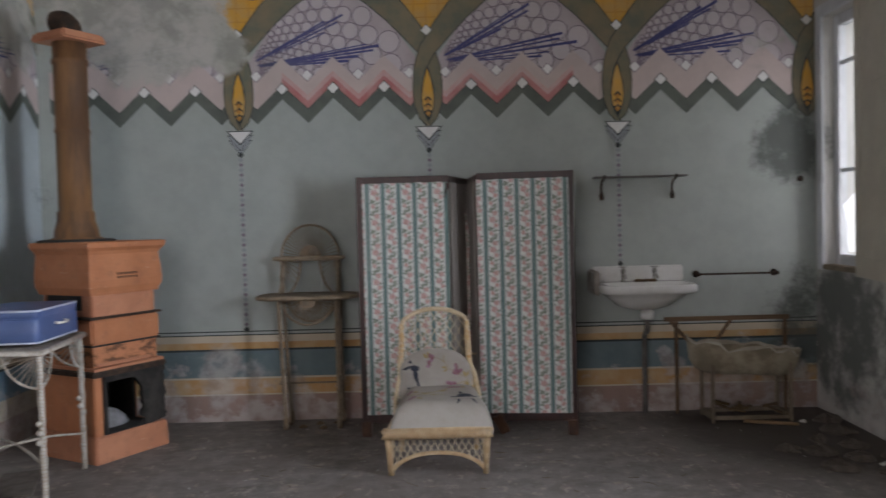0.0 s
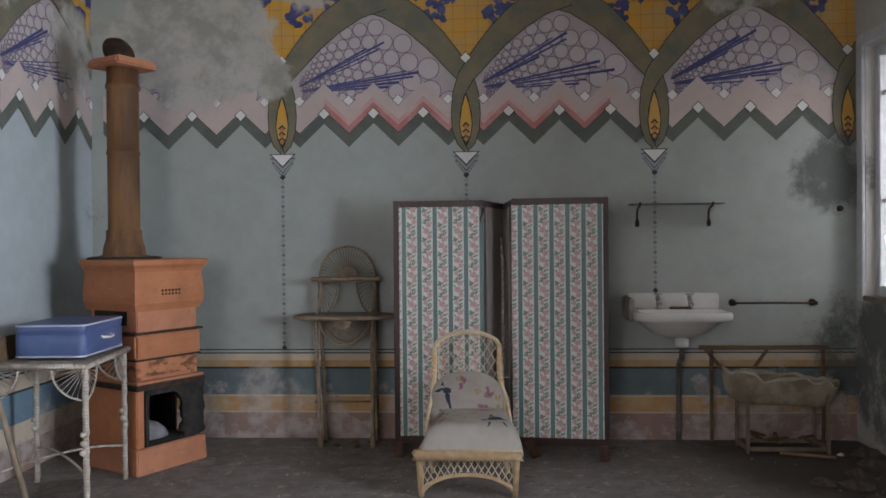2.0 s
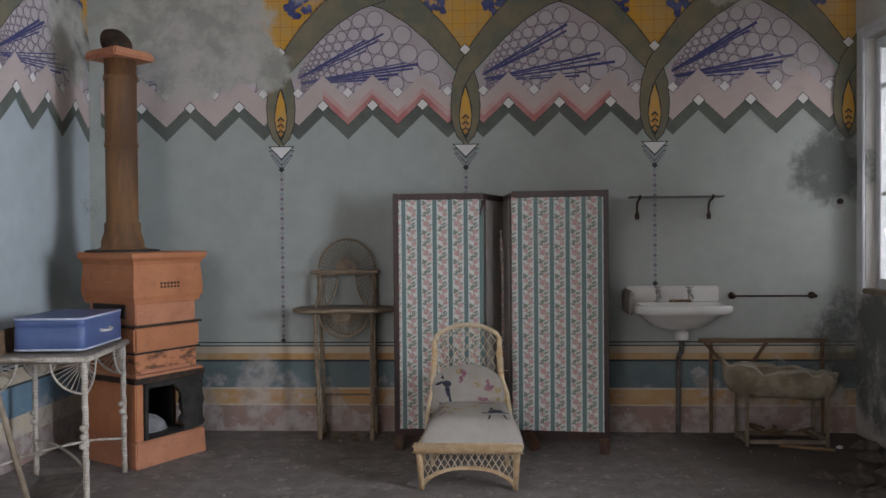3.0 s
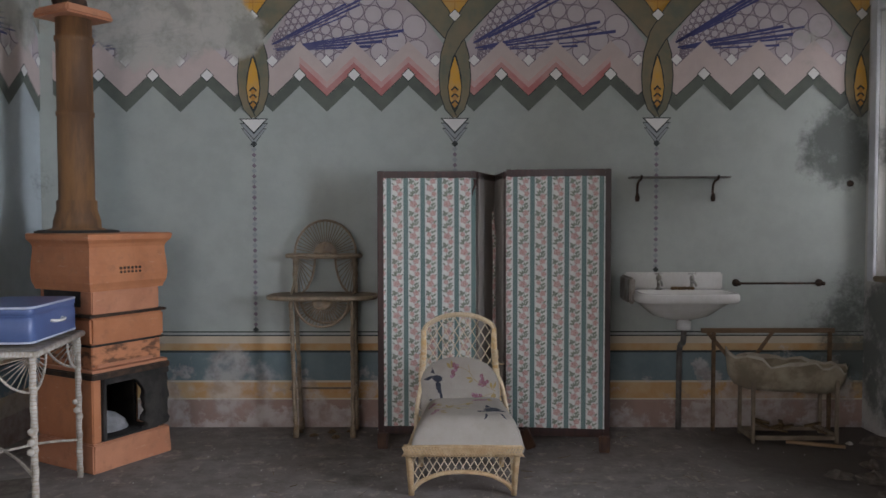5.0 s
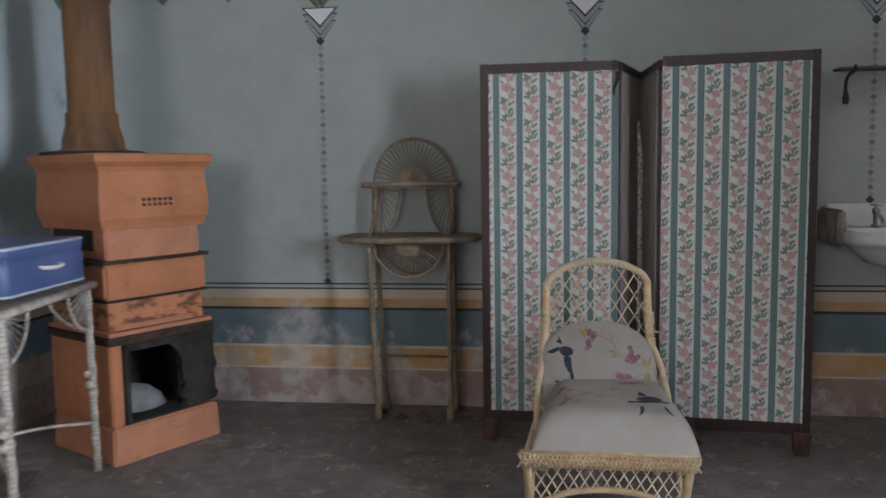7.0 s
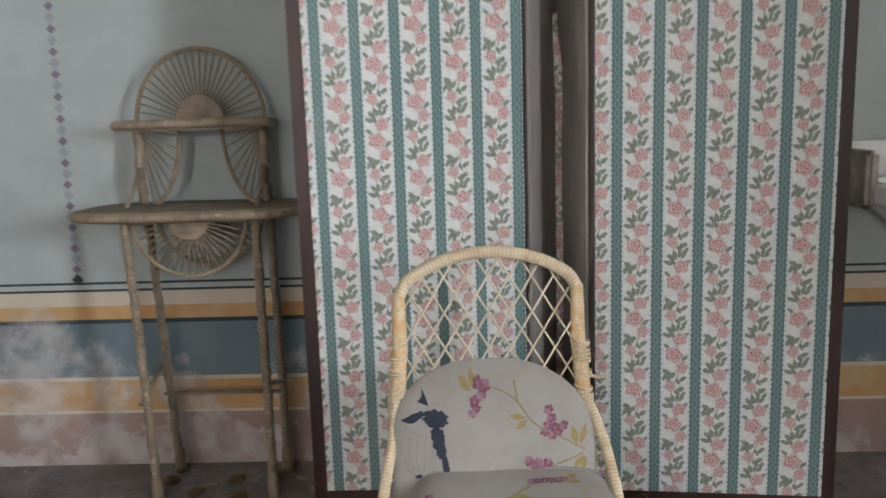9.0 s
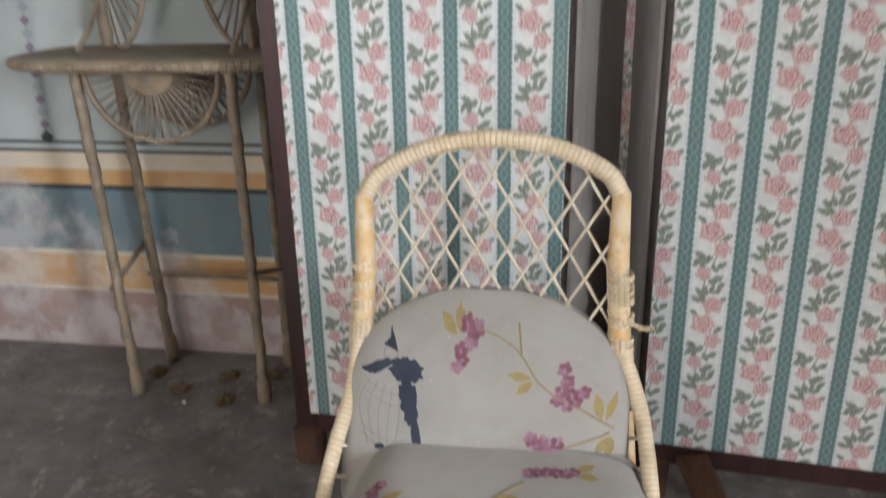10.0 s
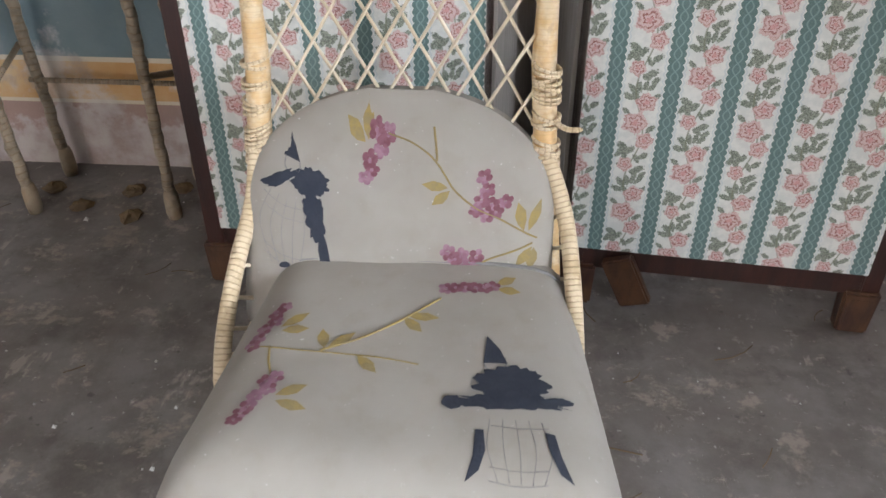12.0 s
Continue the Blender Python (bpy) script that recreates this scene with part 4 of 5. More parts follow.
def side_table():
    root = empty("wicker_table", pose(-2.111, 4.593, 0, 0, 0, 8), "flaking white wicker side table with fan corners", "table")
    rng = random.Random(8)
    a, b, h = 0.245, 0.31, 0.745
    for x in (-a, a):
        for y in (-b, b):
            g = Geo()
            knotted(g, (x, y, 0), (x, y, h), 0.0145, rng, knots=8)
            for q in range(3):
                s = 0.012 + 0.006 * rng.random()
                z = 0.40 - 0.045 * q + 0.02 * rng.random()
                g.lathe(x + 0.015 * rng.uniform(-1, 1), y - 0.014, [(0.004, z - s), (s, z - s * 0.5), (s, z + s * 0.5), (0.004, z + s)], 9)
            g.make("leg", M["wicker_white"], root)
    g = Geo().box(-a - 0.02, a + 0.02, -b - 0.02, b + 0.02, h, h + 0.018, 0.006)
    g.tube([(-a - 0.02, -b - 0.02, h + 0.01), (a + 0.02, -b - 0.02, h + 0.01), (a + 0.02, b + 0.02, h + 0.01), (-a - 0.02, b + 0.02, h + 0.01)], 0.016, 8, closed=True)
    g.make("top", M["wicker_white"], root)
    g = Geo()
    dn = (0, 0, -1)
    for x, y in ((-a, -b), (a, -b), (a, b), (-a, b)):
        sx, sy = -math.copysign(1, x), -math.copysign(1, y)
        fan(g, (x, y, h), (sx, 0, 0), dn, 0.165, 0, math.pi / 2, 9, 0.004, 0)
        fan(g, (x, y, h), (0, sy, 0), dn, 0.165, 0, math.pi / 2, 9, 0.004, 0)
        g.make("fan", M["wicker_white"], root)
        g = Geo()
    g = Geo()
    for p, q in (((-a, -b), (a, b)), ((a, -b), (-a, b))):
        g.tube(curve([(p[0], p[1], 0.20), (p[0] * 0.4, p[1] * 0.4, 0.235), (q[0] * 0.4, q[1] * 0.4, 0.235), (q[0], q[1], 0.20)], 5), 0.007, 6)
    g.make("stretcher", M["wicker_white"], root)


side_table()


def suitcase():
    root = empty("suitcase", pose(-2.085, 4.68, 0.779, 0, 0, 4), "closed blue suitcase with pale piping on the table", "suitcase")
    a, b, h = 0.185, 0.265, 0.172

    def slab(z0, z1, name, mat, r=0.04, grow=0.0):
        out = []
        for cx, cy, t0 in ((a - r, b - r, 0), (-a + r, b - r, 1), (-a + r, -b + r, 2), (a - r, -b + r, 3)):
            for i in range(6):
                t = (t0 + i / 5) * math.pi / 2
                out.append((cx + (r + grow) * math.cos(t), cy + (r + grow) * math.sin(t)))
        e = min(0.012, (z1 - z0) * 0.3)
        rows = [[(x * s, y * s, z) for x, y in out] for s, z in ((0.965, z0), (1, z0 + e), (1, z1 - e), (0.965, z1))]
        g = Geo().grid(rows, wrap=True)
        g.add(rows[0], [tuple(range(len(out)))[::-1]]).add(rows[-1], [tuple(range(len(out)))])
        g.make(name, mat, root)
        return out
    slab(0.0, 0.125, "body", M["blue_case"])
    slab(0.127, h, "lid", M["blue_case"])
    out = slab(0.121, 0.131, "seam", M["blue_case"], grow=-0.002)
    g = Geo()
    for z in (0.006, h - 0.006):
        g.tube([(x, y, z) for x, y in out], 0.0058, 6, closed=True)
    g.make("piping", M["case_edge"], root)
    Geo().tube(curve([(a, -0.06, 0.085), (a + 0.02, -0.055, 0.083), (a + 0.028, 0, 0.08), (a + 0.02, 0.055, 0.083), (a, 0.06, 0.085)], 5), 0.008, 8).make("handle", M["ceramic"], root)


suitcase()

# board standing behind the case
g = Geo().box(-0.012, 0.012, -0.16, 0.16, 0, 0.125, 0.004)
ob = tagged(g.make("wooden_plank", M["brown_wood"]), "dull brown wooden plank standing behind the suitcase", "plank")
ob.matrix_world = pose(-2.315, 4.50, 0.7635, 0, -6, 3)
# board under the table
g = Geo().box(-0.10, 0.10, -0.2, 0.25, 0, 0.012, 0.003)
ob = tagged(g.make("wooden_board", M["rubble"]), "dark flat board lying under the table", "board")
ob.matrix_world = pose(-2.12, 4.6, 0.012, 0, 0, 20)


# ---- landing net leaning on the wall ----
def landing_net():
    root = empty("landing_net", pose(0, 0, 0), "grey canvas net on a long wooden pole leaning on the wall", "net")
    foot, head = Vector((-2.03, 4.19, 0.0)), Vector((-2.345, 4.215, 1.08))
    Geo().tube([foot, foot.lerp(head, 0.5), head], [0.015, 0.0145, 0.013], 10).make("pole", M["dusty_wood"], root)
    prop = [Vector((-2.50, 4.12, 0.0)), Vector((-2.44, 4.20, 1.05))]
    Geo().tube(prop, 0.012, 8).make("prop", M["dusty_wood"], root)
    c = Vector((-2.415, 4.21, 1.40))
    n = 28
    rows = []
    for a, b, z, dx in ((0.125, 0.060, 1.40, 0.0), (0.130, 0.064, 1.37, 0.0), (0.138, 0.066, 1.28, 0.005), (0.142, 0.064, 1.18, 0.01), (0.13, 0.055, 1.10, 0.015), (0.10, 0.045, 1.055, 0.03), (0.05, 0.025, 1.03, 0.04), (0.002, 0.002, 1.025, 0.04)):
        row = []
        for i in range(n):
            t = 2 * math.pi * i / n
            q = Vector((c.x + dx + a * math.copysign(abs(math.cos(t)) ** 0.7, math.cos(t)), c.y + b * math.copysign(abs(math.sin(t)) ** 0.7, math.sin(t)), z))
            w = 0.012 * noise.noise((q.x * 14, q.y * 14, z * 6))
            row.append(q + Vector((w, w, 0.3 * w)))
        rows.append(row)
    Geo().grid(rows, wrap=True).make("bag", M["net"], root)
    Geo().tube(rows[0], 0.006, 6, closed=True).make("hoop", M["iron"], root)


landing_net()


# ---- folding screen ----
def screen_panel(root, p, q, h, cloth, stiles, uv0, feet=(True, True)):
    """One leaf between the floor points p and q: rails, stiles with block feet, and stretched cloth. A stile of width 0 lies under the cloth."""
    p, q = Vector((*p, 0)), Vector((*q, 0))
    w = (q - p).length
    ang = math.atan2(q.y - p.y, q.x - p.x)
    m = Matrix.Translation(p) @ Matrix.Rotation(ang, 4, "Z")
    g = Geo()
    s0, s1 = (v or 0.03 for v in stiles)
    g.box(0, s0, -0.012, 0.012, 0.02, h, 0.003, m=m).box(w - s1, w, -0.012, 0.012, 0.02, h, 0.003, m=m)
    g.box(s0, w - s1, -0.011, 0.011, h - 0.046, h - 0.001, 0.003, m=m).box(s0, w - s1, -0.011, 0.011, 0.088, 0.150, 0.003, m=m)
    g.make("frame", M["dark_wood"], root)
    for on, x in zip(feet, (0.026, w - 0.030)):
        if on:
            f = Geo().box(-0.030, 0.030, -0.019, 0.019, 0.0, 0.098, 0.005, m=m @ pose(x, 0, 0), taper=0.14)
            f.box(-0.024, 0.024, -0.022, -0.017, 0.02, 0.085, 0.003, m=m @ pose(x, 0, 0))
            f.make("foot", M["worn_wood"], root)
    nx, nz = 24, 60
    x0, x1, z0, z1 = stiles[0] * 0.9, w - stiles[1] * 0.9, 0.138, h - 0.042
    rows, uvs = [], []
    for j in range(nz + 1):
        row = []
        for i in range(nx + 1):
            a, b = i / nx, j / nz
            edge = min(1.0, 8 * min(a, 1 - a, b * 2, (1 - b) * 2))
            sag = 0.0022 * noise.noise((a * 9 + ang * 7, b * 3, 0.3)) + 0.0012 * noise.noise((a * 22, b * 14, ang))
            ragged = 0.005 * noise.noise((a * 13, ang * 5, 2.0)) if j == nz else 0.0
            row.append(m @ Vector((x0 + (x1 - x0) * a, -0.0165 - (0.002 + sag) * edge, z0 + (z1 - z0) * b + ragged)))
            uvs.append((uv0 + (x1 - x0) * a, (z1 - z0) * b))
        rows.append(row)
    cl = Geo().grid(rows, uvs=uvs)
    back = [[m @ Vector((x0 + (x1 - x0) * i, 0.0165, z0 + (z1 - z0) * j)) for i in (0, 1)] for j in (0, 1)]
    cl.grid(back, smooth=False, mi=1)
    for x, free in ((x0, not stiles[0]), (x1, not stiles[1])):
        if free:
            cl.grid([[m @ Vector((x, y, z)) for y in (-0.0165, 0.0165)] for z in (z0, z1)], smooth=False, mi=1)
    cl.make("cloth", [cloth, M["taupe"]], root)


scr = empty("folding_screen", pose(0, 0, 0), "folding screen in striped rose chintz with dark mahogany frame", "screen")
screen_panel(scr, (-0.396, 5.462), (0.176, 5.462), 1.625, M["chintz"], (0.040, 0), 0.066)
screen_panel(scr, (0.180, 5.478), (0.306, 5.905), 1.622, M["taupe"], (0, 0), 0.05, (False, False))
screen_panel(scr, (0.318, 5.905), (0.348, 5.468), 1.622, M["taupe"], (0, 0), 0.03, (False, False))
screen_panel(scr, (0.352, 5.447), (0.944, 5.385), 1.632, M["chintz"], (0, 0.036), 0.046)
# loose strip of cloth hanging in the fold
rows, uvs = [], []
for j in range(31):
    z = 0.14 + 1.25 * j / 30
    w = 0.050 * (1 - 0.75 * max(0, (j - 22) / 8))
    rows.append([(0.281 + w * i / 4, 5.80 + 0.010 * math.sin(i * 2 + j * 0.5) - 0.012 * i, z) for i in range(5)])
    uvs += [(0.03 + w * i / 4, z) for i in range(5)]
Geo().grid(rows, uvs=uvs).make("torn_strip", M["chintz"], scr)
# torn flap at the top of one cloth
Geo().grid([[(0.158 + 0.006 * math.sin(j) + 0.012 * i * (1 - j / 7), 5.438 - 0.004 * i, 1.578 - 0.016 * j) for i in range(3)] for j in range(7)]).make("torn_flap", M["dark_wood"], scr)
g = Geo().box(-0.032, 0.032, -0.011, 0.011, 0.004, 0.125, 0.004, m=pose(0.50, 5.415, 0.012, 8, -24, -18))
tagged(g.make("wood_offcut", M["worn_wood"]), "small dark wooden offcut leaning on the screen", "offcut")


# ---- cane chair ----
CX, SX, BX = 0.085, 0.107, 0.073


def seat_half(y):
    t = max(0.0, min(1.0, (y - 4.585) / 0.385))
    return 0.268 - 0.048 * t


def seat_z(x, y):
    t = max(0.0, min(1.0, (y - 4.585) / 0.385))
    u = min(1.0, abs(x - SX) / seat_half(y))
    front = 1 - (1 - min(1.0, t * 3.2)) ** 3.2
    return 0.272 + (0.118 + 0.022 * t) * (max(0.0, 1 - u ** 8) ** 0.5) * front ** 0.6 + 0.002 * noise.noise((x * 14, y * 14, 0))


def back_half(s):
    """Half width of the back cushion at s metres up its slope."""
    return 0.214 if s < 0.10 else 0.214 * max(0.0, 1 - ((s - 0.10) / 0.182) ** 2.5) ** 0.5


def back_point(x, s, lift=0.0):
    u = min(1.0, abs(x - BX) / max(0.045, back_half(s)))
    top = min(1.0, max(0.0, (0.2806 - s) / 0.05))
    t = 0.062 * (max(0.0, 1 - u ** 3.5) ** 0.5) * top ** 0.5 + lift
    sy, sz = 0.433, 0.901
    t -= 0.008 * math.exp(-((s - 0.15) / 0.02) ** 2) * (1 - u)
    return Vector((x, 4.982 + s * sy - t * sz, 0.352 + s * sz - t * sy))


def cane_chair():
    root = empty("cane_chair", pose(0, 0, 0), "low cane chair with embroidered linen cushions and lattice back", "chair")
    g = Geo()
    n = 36
    rows = []
    for j in range(n + 1):
        y = 4.585 + 0.405 * j / n
        h = seat_half(y)
        rows.append([(SX + h * math.sin(math.pi / 2 * (2 * i / n - 1)), y, seat_z(SX + h * math.sin(math.pi / 2 * (2 * i / n - 1)), y)) for i in range(n + 1)])
    g.grid(rows)
    edge = rows[0] + [r[-1] for r in rows[1:]] + rows[-1][::-1][1:] + [r[0] for r in rows[::-1][1:-1]]
    g.grid([[(x, y, 0.235) for x, y, z in edge], [(SX + (x - SX) * 1.012, y, 0.255) for x, y, z in edge], edge], wrap=True)
    g.make("seat_cushion", M["cushion"], root)
    g = Geo()
    rows = []
    for j in range(n + 1):
        s = -0.03 + 0.3105 * (1 - (1 - j / n) ** 1.6)
        h = max(0.045, back_half(min(s, 0.2805)))
        rows.append([back_point(BX + h * math.sin(math.pi / 2 * (2 * i / n - 1)), s) for i in range(n + 1)])
    g.grid(rows)
    b = Vector((0, 0.032, -0.008))
    side = [r[0] for r in rows] + rows[-1][1:-1] + [r[-1] for r in rows][::-1]
    g.grid([side, [Vector(p) + b for p in side]])
    g.make("back_cushion", M["cushion"], root)

    # frame: posts, arch, arms
    jl, jr = Vector((BX - 0.190, 5.105, 0.742)), Vector((BX + 0.190, 5.122, 0.752))
    arch = curve([jl, (BX - 0.165, 5.12, 0.778), (BX - 0.09, 5.125, 0.817), (BX, 5.128, 0.831), (BX + 0.09, 5.13, 0.820), (BX + 0.165, 5.128, 0.786), jr], 6)
    Geo().tube(arch, 0.0135, 10).make("top_rail", M["cane"], root)
    for s, j in ((-1, jl), (1, jr)):
        g = Geo().tube([j + Vector((0, 0, 0.006)), j + Vector((0.0, -0.01, -0.11)), (BX + s * 0.196, 5.085, 0.56), (BX + s * 0.200, 5.075, 0.50)], [0.0135, 0.017, 0.0165, 0.015], 10)
        g.make("post", M["cane_orange"], root)
        g, rng, z = Geo(), random.Random(30 + s), 0.505
        while z < 0.66:
            y = 5.075 + (z - 0.50) * 0.14
            tip = 0.006 * rng.uniform(-1, 1)
            g.tube([(BX + s * (0.200 - (z - 0.5) * 0.045) + 0.0178 * math.cos(t), y + 0.0178 * math.sin(t), z + tip * math.cos(t)) for t in [i * math.pi / 8 for i in range(16)]], 0.0026, 5, closed=True)
            z += rng.choice((0.0055, 0.006, 0.0065, 0.022))
        if s > 0:
            g.tube(curve([(BX + 0.205, 5.075, 0.575), (BX + 0.225, 5.06, 0.572), (BX + 0.243, 5.055, 0.575)], 4), [0.004] * 8 + [0.002], 6)
        g.make("binding", M["cane"], root)
        arm = curve([(BX + s * 0.200, 5.075, 0.53), (CX + s * 0.216, 5.03, 0.46), (CX + s * 0.228, 4.965, 0.40), (CX + s * 0.234, 4.90, 0.34), (CX + s * 0.234, 4.86, 0.29), (CX + s * 0.232, 4.85, 0.25)], 6)
        Geo().tube(arm, 0.0115, 10).make("arm", M["cane"], root)
        g = Geo()
        for k in range(7):
            a = arm[6 + k * 3]
            g.tube([a, Vector((CX + s * 0.20, a.y + 0.045, a.z - 0.035))], 0.0032, 5)
        g.make("arm_lacing", M["cane_strip"], root)
        g = Geo().tube([(BX + s * 0.203, 5.085, 0.50), (CX + s * 0.215, 5.10, 0.25), (CX + s * 0.22, 5.12, 0.0)], [0.014, 0.015, 0.014], 10)
        g.make("back_leg", M["cane_orange"], root)
        g = Geo().tube([(CX + s * 0.262, 4.60, 0.245), (CX + s * 0.255, 4.64, 0.12), (CX + s * 0.250, 4.675, 0.0)], [0.0165, 0.0155, 0.015], 10)
        g.make("front_leg", M["cane_tan"], root)
        g = Geo().tube([(CX + s * 0.265, 4.60, 0.235), (CX + s * 0.23, 5.09, 0.245)], 0.014, 8)
        g.make("side_rail", M["cane"], root)
        g = Geo().tube(curve([(CX + s * 0.25, 4.66, 0.03), (CX + s * 0.245, 4.74, 0.15), (CX + s * 0.24, 4.85, 0.19), (CX + s * 0.23, 4.98, 0.15), (CX + s * 0.22, 5.10, 0.04)], 6), 0.009, 8)
        g.make("side_arch", M["cane"], root)
    g = Geo()
    for z in (0.222, 0.243, 0.262):
        g.tube([(CX - 0.283, 4.592 + (0.262 - z) * 0.3, z), (CX, 4.583 + (0.262 - z) * 0.3, z), (CX + 0.283, 4.592 + (0.262 - z) * 0.3, z)], 0.0115, 8)
    # plaited band over the rails
    for d in (-1, 1):
        for i in range(38):
            x = -0.275 + 0.55 * i / 37
            g.tube([(CX + x - d * 0.014, 4.574, 0.220), (CX + x, 4.566, 0.242), (CX + x + d * 0.014, 4.574, 0.266)], 0.0042, 5)
    g.make("front_rail", M["cane_tan"], root)
    Geo().tube(curve([(CX - 0.25, 4.672, 0.02), (CX - 0.20, 4.65, 0.075), (CX - 0.11, 4.64, 0.115), (CX, 4.636, 0.127), (CX + 0.11, 4.64, 0.115), (CX + 0.20, 4.65, 0.075), (CX + 0.25, 4.672, 0.02)], 6), 0.0115, 8).make("front_arch", M["cane_tan"], root)
    # lattices of split cane
    g = Geo()

    def front_arch_z(x):
        return 0.127 - 0.107 * (abs(x) / 0.25) ** 2.2
    for k in range(-9, 10):
        for d in (-1, 1):
            line = []
            for i in range(13):
                z = 0.22 - 0.19 * i / 12
                x = k * 0.036 + d * (0.22 - z) * 0.55
                if abs(x) < 0.252 and z > front_arch_z(x):
                    line.append((CX + x, 4.612 + (0.22 - z) * 0.27 + d * 0.002, z))
            if len(line) > 1:
                g.tube(line, 0.0027, 5)
    g.make("front_lattice", M["cane_strip"], root)
    g = Geo()

    def arch_z(x):
        return 0.831 - 0.082 * (abs(x) / 0.190) ** 2.1
    for k in range(-13, 14):
        for d in (-1, 1):
            line = []
            for i in range(31):
                z = 0.835 - 0.36 * i / 30
                x = k * 0.0472 + d * (0.70 - z) * 0.62
                if abs(x) < 0.188 and z < arch_z(x) and z > 0.50:
                    bow = 0.012 * math.cos(x / 0.2 * math.pi / 2)
                    line.append((BX + x, 5.125 - (0.76 - z) * 0.16 + bow + d * 0.0025, z))
            if len(line) > 1:
                g.tube(line, 0.0026, 5)
    g.make("back_lattice", M["cane_strip"], root)

    # needlework on the cushions
    def on_seat(x, y, o):
        y = y if y > 4.70 else 4.70 - (4.70 - y) * 0.72
        return (x + 0.008, y, seat_z(x + 0.008, y) + o)

    def on_back(x, s, o):
        s = s if s < 0.15 else 0.15 + (s - 0.15) * 0.92
        return back_point(x - 0.004, s + 0.026, o)

    def patch(g, surf, cx, cy, pts, mi=0, o=0.0016):
        """A filled outline round a heart (cx, cy), laid on a surface."""
        rings = [[surf(cx + (x - cx) * k, cy + (y - cy) * k, o) for x, y in pts] for k in (1.0, 0.66, 0.33)]
        g.grid(rings, mi=mi, wrap=True)
        n = len(pts)
        g.add(rings[2], [tuple(range(n))], mi=mi)

    def blob(g, surf, x, y, rx, ry, turn=0.0, ragged=0.0, mi=0, sides=16, o=0.0016, seed=0):
        rng = random.Random(seed)
        if ragged > 0.1:
            sides *= 2
        pts = []
        for i in range(sides):
            t = 2 * math.pi * i / sides
            k = 1 + ragged * rng.uniform(-1, 1)
            a, b = rx * k * math.cos(t), ry * k * math.sin(t)
            pts.append((x + a * math.cos(turn) - b * math.sin(turn), y + a * math.sin(turn) + b * math.cos(turn)))
        patch(g, surf, x, y, pts, mi, o)

    def stitch(g, surf, pts, r, mi=0):
        line = [surf(p.x, p.y, r * 0.6) for p in curve([(*p, 0) for p in pts], 5)]
        g.tube(line, r, 5, mi)

    def leaf(g, surf, x, y, ln, turn, mi=0):
        pts = [(x + ln * t * math.cos(turn) - w * math.sin(turn), y + ln * t * math.sin(turn) + w * math.cos(turn)) for t, w in ((0, 0), (0.3, 0.006), (0.6, 0.0075), (1, 0), (0.6, -0.0075), (0.3, -0.006))]
        patch(g, surf, x + ln * 0.5 * math.cos(turn), y + ln * 0.5 * math.sin(turn), pts, mi)

    def floret(g, surf, x, y, r, seed):
        rng = random.Random(seed)
        t0 = rng.random() * 6
        for i in range(5):
            t = t0 + i * 1.257
            blob(g, surf, x + r * 0.62 * math.cos(t), y + r * 0.62 * math.sin(t), r * 0.45, r * 0.45, mi=0 if rng.random() < 0.65 else 1, sides=8, o=0.0016 + 0.0002 * i)
        blob(g, surf, x, y, r * 0.25, r * 0.25, mi=1, sides=7, o=0.003)

    fl_, lf = Geo(), Geo()
    k = 0
    for x, y in ((0.050, 0.240), (0.066, 0.236), (0.058, 0.224), (0.043, 0.212), (0.046, 0.200), (0.038, 0.188),
                 (0.195, 0.188), (0.200, 0.170), (0.192, 0.156), (0.206, 0.150), (0.186, 0.142), (0.212, 0.138), (0.224, 0.150), (0.200, 0.134),
                 (0.150, 0.088), (0.160, 0.080), (0.170, 0.072), (0.178, 0.062), (0.188, 0.082), (0.190, 0.070), (0.168, 0.084)):
        floret(fl_, on_back, x, y, 0.0105, k)
        k += 1
    stitch(lf, on_back, [(0.066, 0.236), (0.10, 0.228), (0.13, 0.212), (0.145, 0.19), (0.157, 0.171), (0.185, 0.145), (0.215, 0.128), (0.245, 0.108), (0.268, 0.09)], 0.0014)
    stitch(lf, on_back, [(0.126, 0.242), (0.130, 0.225), (0.132, 0.212)], 0.0016)
    stitch(lf, on_back, [(0.115, 0.056), (0.15, 0.058), (0.18, 0.066), (0.21, 0.078), (0.262, 0.086)], 0.0014)
    for x, y, ln, t in ((0.036, 0.228, 0.034, 2.5), (0.040, 0.230, 0.032, 1.7), (0.148, 0.176, 0.036, 3.0), (0.150, 0.172, 0.032, 3.9), (0.250, 0.106, 0.040, 1.8), (0.256, 0.104, 0.036, 1.1), (0.262, 0.082, 0.030, 3.9), (0.264, 0.08, 0.03, 4.6)):
        leaf(lf, on_back, x, y, ln, t)
    for x, y in ((-0.060, 4.872), (-0.068, 4.858), (-0.066, 4.845), (-0.076, 4.832), (-0.080, 4.815), (-0.084, 4.805),
                 (0.140, 4.918), (0.152, 4.920), (0.165, 4.922), (0.178, 4.922), (0.190, 4.922), (0.200, 4.926),
                 (-0.042, 4.752), (-0.052, 4.745), (-0.046, 4.733), (-0.058, 4.722), (-0.062, 4.708), (-0.068, 4.696), (-0.073, 4.683)):
        floret(fl_, on_seat, x, y, 0.010, k)
        k += 1
    stitch(lf, on_seat, [(-0.095, 4.805), (-0.05, 4.800), (0.0, 4.795), (0.06, 4.792), (0.118, 4.783)], 0.0009)
    stitch(lf, on_seat, [(0.0, 4.797), (0.05, 4.825), (0.095, 4.862), (0.135, 4.900)], 0.0015)
